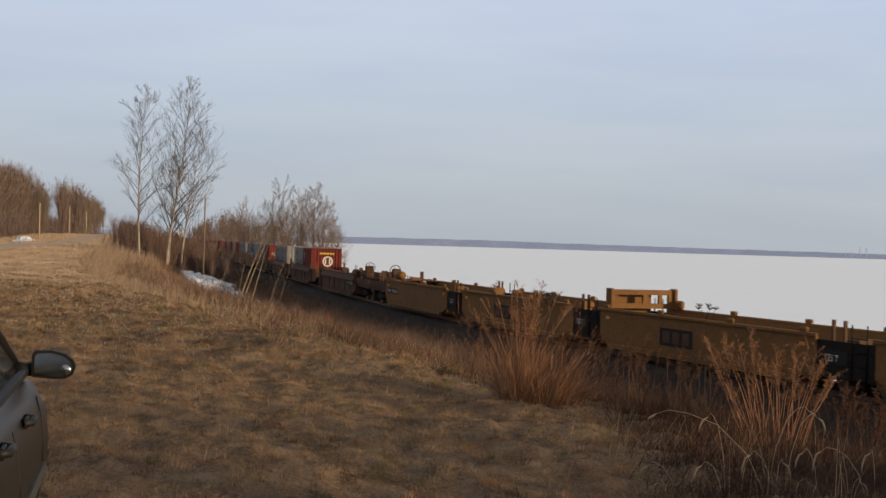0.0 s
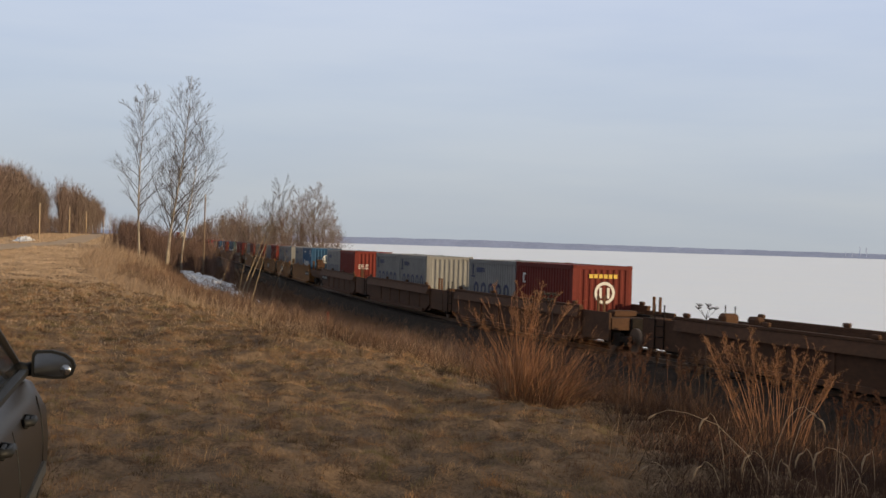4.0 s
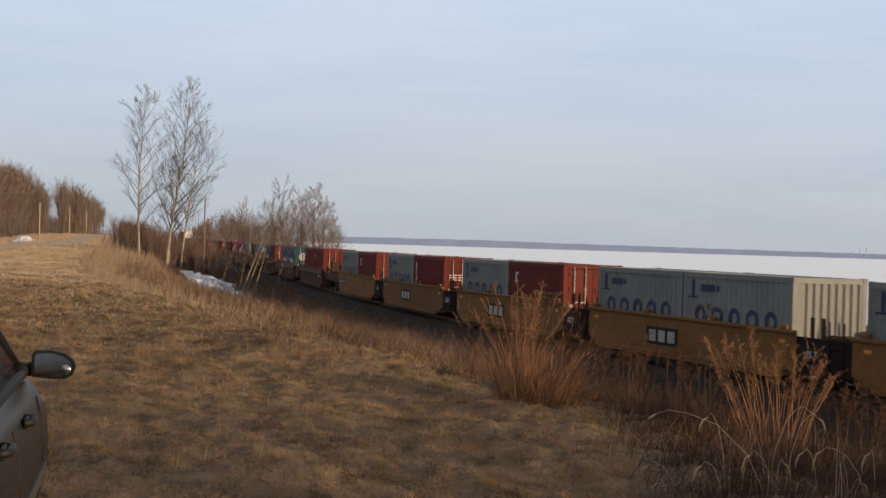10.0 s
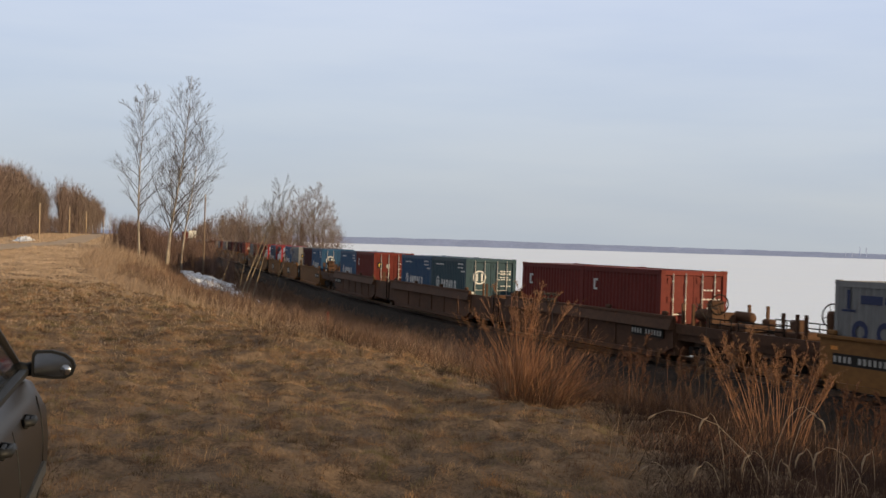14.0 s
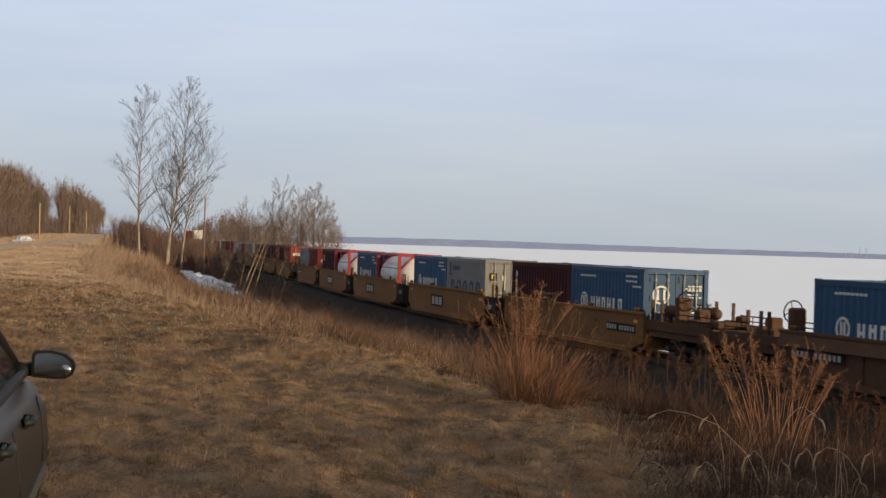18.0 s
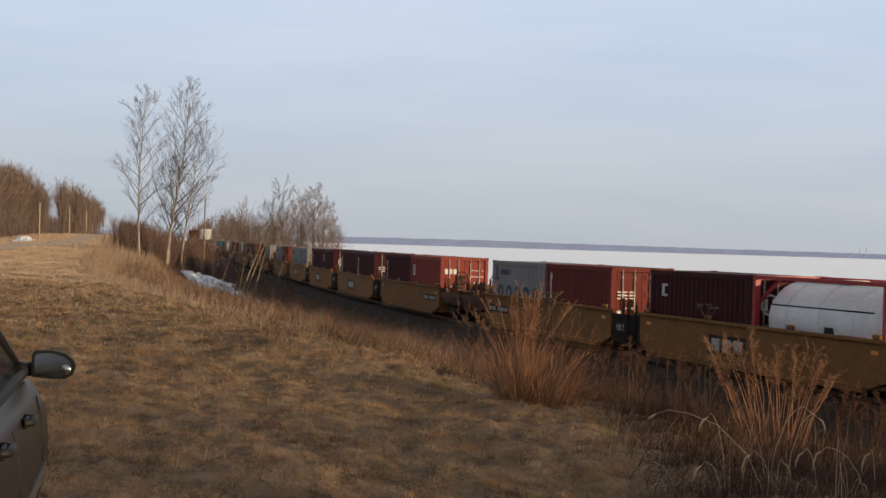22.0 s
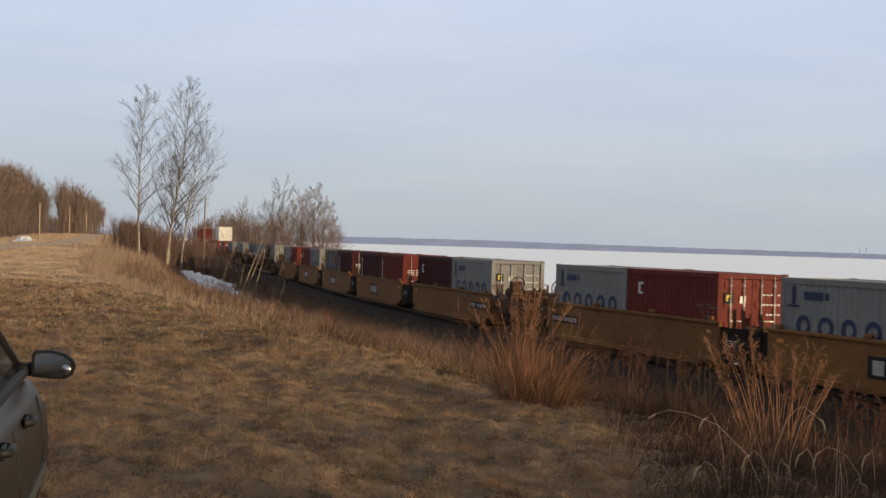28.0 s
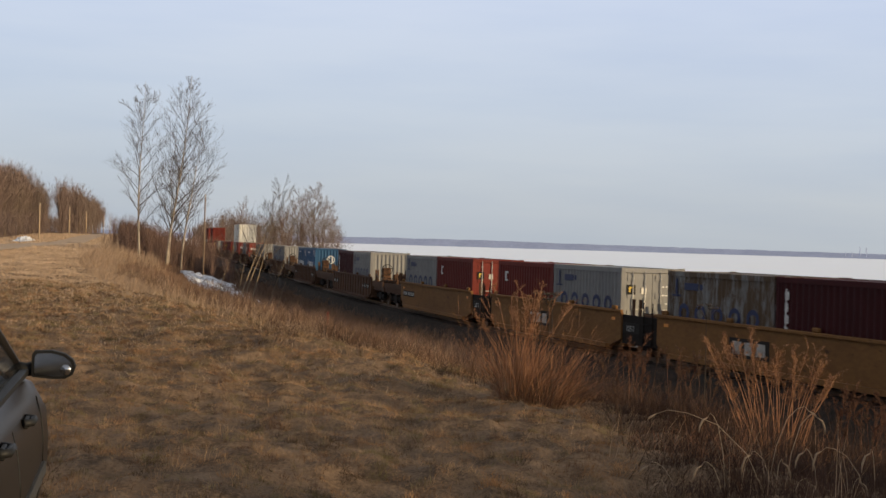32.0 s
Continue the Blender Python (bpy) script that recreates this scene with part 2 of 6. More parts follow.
M = {
    "grass_ground": mat("grass_ground", (0.25, 0.168, 0.107), (0.075, 0.051, 0.034), 0.95, scale=3.2, fine=34, bump=0.8, bump_dist=0.04, spec=0.05),
    "ballast": mat("ballast", (0.046, 0.038, 0.033), (0.020, 0.016, 0.013), 0.95, scale=3, fine=25, bump=1.0, bump_dist=0.05, spec=0.05),
    "soil": mat("soil", (0.075, 0.052, 0.038), (0.036, 0.025, 0.019), 0.95, scale=1.2, fine=12, bump=0.9, bump_dist=0.06, spec=0.05),
    "ice": mat("ice", (0.955, 0.975, 1.0), (0.91, 0.945, 1.0), 0.45, scale=0.01, fine=0.15, bump=0.05),
    "snow": mat("snow", (0.80, 0.82, 0.87), (0.48, 0.50, 0.54), 0.7, scale=0.9, fine=5, bump=0.8, bump_dist=0.12, rust=(0.17, 0.14, 0.12), rust_amount=0.50),
    "gravel_road": mat("gravel_road", (0.52, 0.385, 0.265), (0.42, 0.305, 0.205), 0.95, scale=0.4, fine=6, bump=0.4, spec=0.05),
    # distance haze is mixed into this blue-grey; the woods themselves are brown
    "hazy_far_shore": mat("hazy_far_shore", (0.335, 0.385, 0.55), (0.275, 0.32, 0.46), 1.0, scale=0.01, fine=0.08, bump=0, spec=0),
    "grey_paint": mat("grey_paint", (0.208, 0.204, 0.196), (0.155, 0.153, 0.15), 0.55, scale=0.8, fine=9, bump=0.1, rust=(0.14, 0.07, 0.035), rust_amount=0.33, stretch=(1, 1, 0.4), per_object=0.08, spec=0.2),
    "stained_paint": mat("stained_paint", (0.21, 0.21, 0.205), (0.13, 0.115, 0.10), 0.7, scale=0.8, fine=9, bump=0.15, rust=(0.085, 0.055, 0.032), rust_amount=0.56, stretch=(1, 1, 0.25), spec=0.2),
    "blue_paint": mat("blue_paint", (0.022, 0.071, 0.145), (0.017, 0.053, 0.11), 0.5, scale=0.8, fine=8, bump=0.1, rust=(0.06, 0.05, 0.05), rust_amount=0.3, per_object=0.15, spec=0.2),
    "teal_paint": mat("teal_paint", (0.031, 0.065, 0.080), (0.023, 0.048, 0.060), 0.5, scale=0.8, fine=8, bump=0.1, rust=(0.06, 0.05, 0.045), rust_amount=0.3, per_object=0.1, spec=0.2),
    "red_paint": mat("red_paint", (0.138, 0.026, 0.020), (0.102, 0.020, 0.015), 0.6, scale=0.8, fine=8, bump=0.1, rust=(0.09, 0.035, 0.02), rust_amount=0.33, per_object=0.15, spec=0.1),
    "brick_paint": mat("brick_paint", (0.25, 0.052, 0.038), (0.19, 0.040, 0.030), 0.6, scale=0.8, fine=8, bump=0.1, rust=(0.10, 0.04, 0.025), rust_amount=0.3, per_object=0.1, spec=0.1),
    "maroon_paint": mat("maroon_paint", (0.053, 0.0112, 0.012), (0.039, 0.009, 0.0098), 0.6, scale=0.8, fine=8, bump=0.1, rust=(0.055, 0.023, 0.016), rust_amount=0.33, per_object=0.15, spec=0.1),
    "white_paint": mat("white_paint", (0.72, 0.70, 0.64), (0.58, 0.56, 0.5), 0.5, scale=0.8, fine=8, bump=0.1, rust=(0.2, 0.1, 0.05), rust_amount=0.3, spec=0.2),
    "tank_white": mat("tank_white", (0.64, 0.64, 0.64), (0.5, 0.49, 0.48), 0.35, scale=0.9, fine=8, bump=0.05),
    "tank_red": mat("tank_red", (0.33, 0.022, 0.026), (0.25, 0.018, 0.022), 0.45, scale=1.5, fine=10, bump=0.1),
    "well_yellow": mat("well_yellow", (0.205, 0.098, 0.030), (0.135, 0.062, 0.021), 0.75, scale=0.9, fine=10, bump=0.2, rust=(0.062, 0.030, 0.016), rust_amount=0.41, stretch=(1, 0.5, 1), per_object=0.12, spec=0.2),
    "well_brown": mat("well_brown", (0.098, 0.048, 0.026), (0.062, 0.032, 0.019), 0.8, scale=0.9, fine=10, bump=0.25, rust=(0.06, 0.032, 0.02), rust_amount=0.42, stretch=(1, 0.5, 1), per_object=0.12, spec=0.2),
    "steel_dark": mat("steel_dark", (0.013, 0.011, 0.010), (0.026, 0.02, 0.016), 0.85, 0.0, scale=4, fine=30, bump=0.3, spec=0.1),
    "steel_rail": mat("steel_rail", (0.20, 0.14, 0.10), (0.12, 0.08, 0.055), 0.5, 0.6, scale=2, fine=20, bump=0.2),
    "galvanised": mat("galvanised", (0.42, 0.41, 0.38), (0.3, 0.28, 0.26), 0.5, 0.5, scale=5, fine=30, bump=0.1),
    "tie_wood": mat("tie_wood", (0.06, 0.045, 0.035), (0.035, 0.027, 0.022), 0.9, scale=3, fine=30, bump=0.5),
    "mark_white": mat("mark_white", (0.66, 0.65, 0.62), (0.48, 0.46, 0.43), 0.6, scale=3, fine=20, bump=0),
    "mark_faded": mat("mark_faded", (0.40, 0.385, 0.35), (0.26, 0.24, 0.21), 0.7, scale=4, fine=20, bump=0),
    "mark_blue": mat("mark_blue", (0.014, 0.022, 0.075), (0.012, 0.018, 0.06), 0.6, scale=3, fine=20, bump=0),
    "mark_black": mat("mark_black", (0.02, 0.018, 0.016), (0.03, 0.026, 0.022), 0.7, scale=3, fine=20, bump=0, spec=0.1),
    "mark_yellow": mat("mark_yellow", (0.6, 0.40, 0.045), (0.5, 0.34, 0.05), 0.6, scale=3, fine=20, bump=0),
    "mark_orange": mat("mark_orange", (0.7, 0.25, 0.03), (0.55, 0.2, 0.03), 0.5, scale=3, fine=20, bump=0),
    "birch_bark": mat("birch_bark", (0.38, 0.32, 0.255), (0.22, 0.18, 0.14), 0.85, scale=2.0, fine=14, bump=0.3, rust=(0.06, 0.05, 0.04), rust_amount=0.40, stretch=(1, 1, 2.5)),
    "twig": mat("twig", (0.095, 0.075, 0.062), (0.062, 0.05, 0.041), 0.9, scale=2, fine=12, bump=0),
    "pale_bark": mat("pale_bark", (0.30, 0.225, 0.145), (0.15, 0.11, 0.075), 0.9, scale=1.5, fine=14, bump=0.2),
    "twig_brown": mat("twig_brown", (0.185, 0.135, 0.105), (0.12, 0.088, 0.07), 0.9, scale=2, fine=12, bump=0),
    "brown_bark": mat("brown_bark", (0.20, 0.14, 0.095), (0.12, 0.085, 0.06), 0.95, scale=3, fine=20, bump=0.4),
    "dead_stem": mat("dead_stem", (0.045, 0.034, 0.027), (0.03, 0.023, 0.019), 0.95, scale=3, fine=20, bump=0),
    "pole_wood": mat("pole_wood", (0.50, 0.38, 0.25), (0.36, 0.265, 0.17), 0.9, scale=3, fine=20, bump=0.2),
    "dry_grass": leafy("dry_grass", (0.16, 0.106, 0.066), (0.52, 0.35, 0.213), patch_scale=1.6, contrast=2.2, grain=0.25, through_light=0.5, tint=(0.66, 0.78, 0.62)),
    # brighter dry grass for the distance: the glow of sunlit tips is in the colour
    "field_grass": leafy("field_grass", (0.38, 0.27, 0.175), (0.76, 0.56, 0.385), patch_scale=0.6, contrast=2.0, grain=0.1, through_light=0.5),
    "thicket": leafy("thicket", (0.088, 0.057, 0.047), (0.19, 0.122, 0.098)),
    "brush_red": leafy("brush_red", (0.042, 0.027, 0.02), (0.13, 0.072, 0.046)),
    # brush_red made darker: the shade low in the brush is in this colour
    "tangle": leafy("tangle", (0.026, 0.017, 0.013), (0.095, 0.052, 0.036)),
    "brush_grey": leafy("brush_grey", (0.062, 0.043, 0.036), (0.185, 0.122, 0.098)),
    "brush_brown": leafy("brush_brown", (0.085, 0.055, 0.04), (0.27, 0.165, 0.11)),
    "plume_tan": leafy("plume_tan", (0.13, 0.066, 0.037), (0.32, 0.168, 0.092)),
    "willow_dark": leafy("willow_dark", (0.06, 0.03, 0.02), (0.155, 0.076, 0.046)),
    "willow": leafy("willow", (0.105, 0.05, 0.03), (0.44, 0.225, 0.122), grain=0.9),
    "straw": leafy("straw", (0.13, 0.088, 0.056), (0.31, 0.228, 0.155)),
    "seed_straw": leafy("seed_straw", (0.24, 0.17, 0.11), (0.54, 0.42, 0.30)),
    "weed_stalk": leafy("weed_stalk", (0.17, 0.08, 0.044), (0.42, 0.218, 0.122)),
    "straw_grass": leafy("straw_grass", (0.30, 0.20, 0.125), (0.54, 0.39, 0.265), grain=0.15, through_light=0.5),
    "woods": leafy("woods", (0.105, 0.074, 0.063), (0.195, 0.142, 0.122), grain=0.35),
    "spruce": leafy("spruce", (0.012, 0.02, 0.012), (0.025, 0.035, 0.02)),
    "car_paint": mat("car_paint", (0.021, 0.0187, 0.018), (0.017, 0.0152, 0.0147), 0.3, 0.0, scale=1, fine=60, bump=0, spec=0.04),
    "black_plastic": mat("black_plastic", (0.008, 0.008, 0.008), (0.012, 0.012, 0.012), 0.6, scale=5, fine=60, bump=0.1, spec=0.25),
    "tyre": mat("tyre", (0.02, 0.02, 0.02), (0.03, 0.028, 0.026), 0.9, scale=5, fine=40, bump=0.3),
    "alloy": mat("alloy", (0.45, 0.45, 0.46), (0.35, 0.35, 0.36), 0.35, 0.8, scale=5, fine=40, bump=0),
    "stake_red": mat("stake_red", (0.17, 0.045, 0.03), (0.11, 0.032, 0.022), 0.8, scale=6, fine=40, bump=0.2),
    "red_plastic": mat("red_plastic", (0.30, 0.045, 0.025), (0.22, 0.035, 0.02), 0.5, scale=4, fine=20, bump=0),
}
mirror_glass = bpy.data.materials.new("mirror_glass")
mirror_glass.use_nodes = True
mirror_glass.node_tree.nodes["Principled BSDF"].inputs["Base Color"].default_value = (0.36, 0.37, 0.39, 1)
mirror_glass.node_tree.nodes["Principled BSDF"].inputs["Metallic"].default_value = 1
mirror_glass.node_tree.nodes["Principled BSDF"].inputs["Roughness"].default_value = 0.18
M["mirror"] = mirror_glass
window_glass = bpy.data.materials.new("window_glass")
window_glass.use_nodes = True
wg = window_glass.node_tree.nodes["Principled BSDF"]
wg.inputs["Base Color"].default_value = (0.02, 0.022, 0.025, 1)
wg.inputs["Roughness"].default_value = 0.04
wg.inputs["Transmission Weight"].default_value = 0.35
M["glass"] = window_glass


# ---- mesh helpers ----
def box(bm, x0, x1, y0, y1, z0, z1, bevel=0.0):
    vs = [bm.verts.new((x, y, z)) for x in (x0, x1) for y in (y0, y1) for z in (z0, z1)]
    fs = [bm.faces.new([vs[i] for i in q]) for q in
          ((0, 1, 3, 2), (4, 6, 7, 5), (0, 4, 5, 1), (2, 3, 7, 6), (0, 2, 6, 4), (1, 5, 7, 3))]
    if bevel:
        es = list({e for f in fs for e in f.edges})
        bmesh.ops.bevel(bm, geom=es, offset=bevel, segments=1, affect="EDGES")


def tube(bm, pts, radii, sides=6, cap=True):
    """A tapered tube through pts."""
    rings = []
    for i, p in enumerate(pts):
        p = Vector(p)
        d = Vector(pts[min(i + 1, len(pts) - 1)]) - Vector(pts[max(i - 1, 0)])
        q = d.to_track_quat("Z", "Y")
        r = radii[i] if hasattr(radii, "__len__") else radii
        rings.append([bm.verts.new(p + q @ Vector((r * math.cos(a), r * math.sin(a), 0)))
                      for a in (2 * math.pi * k / sides for k in range(sides))])
    for a, b in zip(rings, rings[1:]):
        for k in range(sides):
            f = bm.faces.new((a[k], a[(k + 1) % sides], b[(k + 1) % sides], b[k]))
            f.smooth = True
    if cap:
        bm.faces.new(rings[0][::-1])
        bm.faces.new(rings[-1])


def ring(bm, c, axis, r, t, seg=20, sides=6):
    """A torus of radius r and thickness t round c."""
    q = Vector(axis).to_track_quat("Z", "Y")
    rows = []
    for i in range(seg):
        a = 2 * math.pi * i / seg
        row = []
        for j in range(sides):
            b = 2 * math.pi * j / sides
            w = r + t * math.cos(b)
            row.append(bm.verts.new(Vector(c) + q @ Vector((w * math.cos(a), w * math.sin(a), t * math.sin(b)))))
        rows.append(row)
    for i in range(seg):
        for j in range(sides):
            bm.faces.new((rows[i][j], rows[(i + 1) % seg][j], rows[(i + 1) % seg][(j + 1) % sides], rows[i][(j + 1) % sides]))


def mesh_of(name, bm, material):
    me = bpy.data.meshes.new(name)
    bmesh.ops.recalc_face_normals(bm, faces=bm.faces)
    bm.to_mesh(me)
    bm.free()
    me.materials.append(M[material])
    return me


def part(name, bm, material, parent=None, label=""):
    ob = new(name, mesh_of(name, bm, material) if isinstance(bm, bmesh.types.BMesh) else bm)
    if parent:
        ob.parent = parent
    if label:
        ob["label"] = label
    if name == "mark":
        ob["kind"] = "stuff"
    return ob


def boxes(*bs, bevel=0.0):
    bm = bmesh.new()
    for b in bs:
        box(bm, *b, bevel=bevel)
    return bm


def mesh_from(name, verts, faces_n, loops, material, smooth=False):
    """A mesh from arrays: vertices, sides of each face, and corner indices."""
    me = bpy.data.meshes.new(name)
    me.vertices.add(len(verts))
    me.vertices.foreach_set("co", np.asarray(verts, dtype=np.float32).ravel())
    me.loops.add(len(loops))
    me.loops.foreach_set("vertex_index", np.asarray(loops, dtype=np.int32))
    me.polygons.add(len(faces_n))
    starts = np.concatenate([[0], np.cumsum(faces_n)[:-1]]).astype(np.int32)
    me.polygons.foreach_set("loop_start", starts)
    me.polygons.foreach_set("loop_total", np.asarray(faces_n, dtype=np.int32))
    me.update(calc_edges=True)
    me.validate()
    if smooth:
        me.polygons.foreach_set("use_smooth", np.ones(len(faces_n), dtype=bool))
    me.materials.append(M[material])
    return me


rng = np.random.default_rng(7)


def blades(base, lean, height, width, droop=0.25, segs=2):
    """Blades or stalks from base points: arrays of points, of leans (x, y), heights and widths. Returns mesh arrays."""
    n = len(base)
    ang = rng.uniform(0, 2 * np.pi, n)
    side = np.stack([np.cos(ang), np.sin(ang), np.zeros(n)], 1) * (width / 2)[:, None]
    levels = []
    for k in range(segs + 1):
        f = k / segs
        c = base + np.stack([lean[:, 0] * height * f ** 1.6, lean[:, 1] * height * f ** 1.6,
                             height * (f - droop * f * f * np.hypot(lean[:, 0], lean[:, 1]))], 1)
        levels.append(c)
    per = 2 * segs + 1
    verts = np.empty((n, per, 3))
    for k in range(segs):
        taper = 1 - 0.35 * k
        verts[:, 2 * k] = levels[k] - side * taper
        verts[:, 2 * k + 1] = levels[k] + side * taper
    verts[:, 2 * segs] = levels[segs]
    idx = []
    for k in range(segs - 1):
        idx += [2 * k, 2 * k + 1, 2 * k + 3, 2 * k + 2]
    idx += [2 * segs - 2, 2 * segs - 1, 2 * segs]
    sizes = [4] * (segs - 1) + [3]
    loops = (np.arange(n)[:, None] * per + np.array(idx)[None]).ravel()
    return verts.reshape(-1, 3), np.tile(sizes, n), loops


def join_arrays(parts):
    vs, fs, ls, off = [], [], [], 0
    for v, f, l in parts:
        vs.append(v), fs.append(f), ls.append(np.asarray(l) + off)
        off += len(v)
    return np.concatenate(vs), np.concatenate(fs), np.concatenate(ls)


# ---- the line of the track ----
ARC = np.arange(-700.0, 4601.0, 1.0)
_k = np.interp(ARC, [-400, -160, 0, 60, 120, 4600], [0, 0.00212, 0.00212, 0.00247, 0.00001, 0.0])
_i0 = 700
_th = np.concatenate([[0], np.cumsum((_k[1:] + _k[:-1]) / 2)])
_th = _th - _th[_i0] + radians(-24.188)
_sx = np.concatenate([[0], np.cumsum((np.sin(_th[1:]) + np.sin(_th[:-1])) / 2)])
_sy = np.concatenate([[0], np.cumsum((np.cos(_th[1:]) + np.cos(_th[:-1])) / 2)])
_d = 23.4226
# the near side of the train, then the centre line 1.22 m beyond it
_nx = _sx - _sx[_i0] + _d * math.cos(radians(-24.188))
_ny = _sy - _sy[_i0] - _d * math.sin(radians(-24.188))
CX, CY = _nx + 1.22 * np.cos(_th), _ny - 1.22 * np.sin(_th)


def on_track(s, l=0.0):
    """The place s metres along the line and l metres from its centre towards the camera's side; and the heading."""
    th = np.interp(s, ARC, _th)
    return np.interp(s, ARC, CX) - l * np.cos(th), np.interp(s, ARC, CY) + l * np.sin(th), th


ICE_Z = -2.6
NEAR_L = [-400, -60, -14, -9, -6, -4.2, -2.7, -1.75, 1.75, 2.8, 4.2, 6.5, 9, 12, 14.5, 16.5, 18.5, 21, 40, 60, 120, 400, 2000]
NEAR_Z = [-4, -4, -3.4, -2.7, -2.0, -1.3, -0.85, -0.2, -0.2, -0.85, -1.05, -1.0, -0.55, 0.45, 1.25, 1.75, 1.97, 2.0, 2.0, 2.2, 2.8, 3.2, 3.5]


def value_noise(x, y, seed=0.0):
    """Smooth random heights from 0 to 1 on a lattice of one metre."""
    ix, iy = np.floor(x), np.floor(y)
    fx, fy = x - ix, y - iy
    fx, fy = fx * fx * (3 - 2 * fx), fy * fy * (3 - 2 * fy)

    def corner(a, b):
        h = np.sin(a * 127.1 + b * 311.7 + seed * 74.7) * 43758.5453
        return h - np.floor(h)

    low = corner(ix, iy) * (1 - fx) + corner(ix + 1, iy) * fx
    high = corner(ix, iy + 1) * (1 - fx) + corner(ix + 1, iy + 1) * fx
    return low * (1 - fy) + high * fy


def hummock(x, y):
    """Height of the matted tufts, about zero on the average."""
    small = value_noise(x * 8.6 + 0.4 * y, y * 6.8, 2.0)
    return 0.09 * (value_noise(x * 1.7 + 0.3 * y, y * 1.4) - 0.5) + 0.10 * (value_noise(x * 4.3, y * 3.5 + 0.5 * x, 5.0) - 0.5) + 0.07 * (small * small - 0.33)


def ground_z(s, l):
    """Height of the ground by the distance from the track, with the bank's unevenness."""
    z = np.interp(l, NEAR_L, NEAR_Z)
    rise = np.interp(s, [150, 245, 345, 440, 650], [0, -0.2, 0.95, 1.4, 1.9]) * np.interp(l, [16, 24], [0, 1])
    bank = np.interp(l, [5, 9, 17, 30], [0, 1, 1, 0.6])
    x, y, _ = on_track(s, l)
    tuft = 0.82 * hummock(x, y) * np.interp(y, [6.8, 8.2, 30, 60], [0, 1, 1, 0])
    wave = tuft + 0.10 * np.sin(x * 0.9 + 1.3 * np.sin(y * 0.31)) * np.sin(y * 0.47 + 0.5) + 0.05 * np.sin(x * 2.3 + y * 1.7) * np.sin(y * 1.9 - x)
    return z + rise + bank * wave


def track_of(x, y):
    """(s, l) of a place, for places on the camera's side."""
    s = np.interp(y, CY[_i0 - 60:], ARC[_i0 - 60:])
    for _ in range(6):
        px, py, th = on_track(s)
        s = s + (x - px) * np.sin(th) + (y - py) * np.cos(th)
    px, py, th = on_track(s)
    return s, -(x - px) * np.cos(th) + (y - py) * np.sin(th)


def land(x, y):
    s, l = track_of(np.asarray(x, float), np.asarray(y, float))
    return ground_z(s, l)


# ---- ground, ice, far shore ----
def sheet(name, ss, ls, zf, material):
    S, L = np.meshgrid(ss, ls, indexing="ij")
    X, Y, _ = on_track(S, L)
    v = np.stack([X, Y, zf(S, L)], -1).reshape(-1, 3)
    a, b = len(ss), len(ls)
    i = (np.arange(a - 1)[:, None] * b + np.arange(b - 1)[None]).ravel()
    loops = np.stack([i, i + 1, i + b + 1, i + b], 1).ravel()
    ob = new(name, mesh_from(name, v, np.full(len(i), 4), loops, material, True))
    return ob


ss = np.concatenate([np.arange(-120, -10, 6), np.arange(-10, 4, 0.5), np.arange(4, 7, 0.14), np.arange(7, 26, 0.055), np.arange(26, 40, 0.14), np.arange(40, 70, 0.5), np.arange(70, 200, 3), np.arange(200, 1190, 30), np.arange(1200, 4500, 150)])
ls = np.concatenate([[-20, -14, -11], np.arange(-9, -1, 0.5), np.arange(-1.5, 4, 0.25), np.arange(4, 15, 0.4), np.arange(15, 16, 0.13), np.arange(16, 24.9, 0.055), np.arange(25, 32, 0.4), np.arange(32, 80, 4), np.arange(80, 420, 40), [600, 1000, 1800]])
ground = tagged(sheet("ground", ss, ls, ground_z, "grass_ground"), "dry tan winter grass on a bank above the railway", "ground", kind="structure")

v = np.array([(10, -800, ICE_Z), (4500, -800, ICE_Z), (4500, 4600, ICE_Z), (-940, 4600, ICE_Z), (-225, 1180, ICE_Z), (-8, 150, ICE_Z)])
ice = tagged(new("water", mesh_from("water", v, [4, 4], [0, 1, 2, 5, 5, 2, 3, 4], "ice")), "wide frozen lake under pale snow", "lake", kind="structure")


def hazy_far_shore():
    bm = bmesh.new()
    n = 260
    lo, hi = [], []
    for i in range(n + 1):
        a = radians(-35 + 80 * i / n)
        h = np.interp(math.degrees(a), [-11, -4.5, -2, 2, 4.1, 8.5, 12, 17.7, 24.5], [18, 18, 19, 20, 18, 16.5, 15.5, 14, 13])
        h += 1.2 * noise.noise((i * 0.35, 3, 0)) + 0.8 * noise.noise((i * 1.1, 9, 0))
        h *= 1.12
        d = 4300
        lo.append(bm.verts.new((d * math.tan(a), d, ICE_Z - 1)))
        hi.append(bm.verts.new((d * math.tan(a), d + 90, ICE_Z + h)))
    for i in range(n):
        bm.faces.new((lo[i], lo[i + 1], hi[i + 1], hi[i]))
    return tagged(part("backdrop", bm, "hazy_far_shore"), "low wooded shore across the lake, painted in blue-grey haze", "far shore", kind="structure")


hazy_far_shore()


def ballast():
    return sheet("railway_ballast", np.concatenate([np.arange(-100, 160, 2), np.arange(160, 1190, 20)]),
                 np.array([-3.4, -2.6, -1.95, -1.0, 0, 1.0, 1.95, 2.6, 3.4]),
                 lambda S, L: np.interp(L, [-3.4, -1.95, 1.95, 3.4], [-1.1, -0.16, -0.16, -1.1]) + 0.02 * np.sin(S * 3.1) * np.cos(L * 5), "ballast")


tagged(ballast(), "dark crushed-stone ballast under the railway track", "ballast", kind="structure")

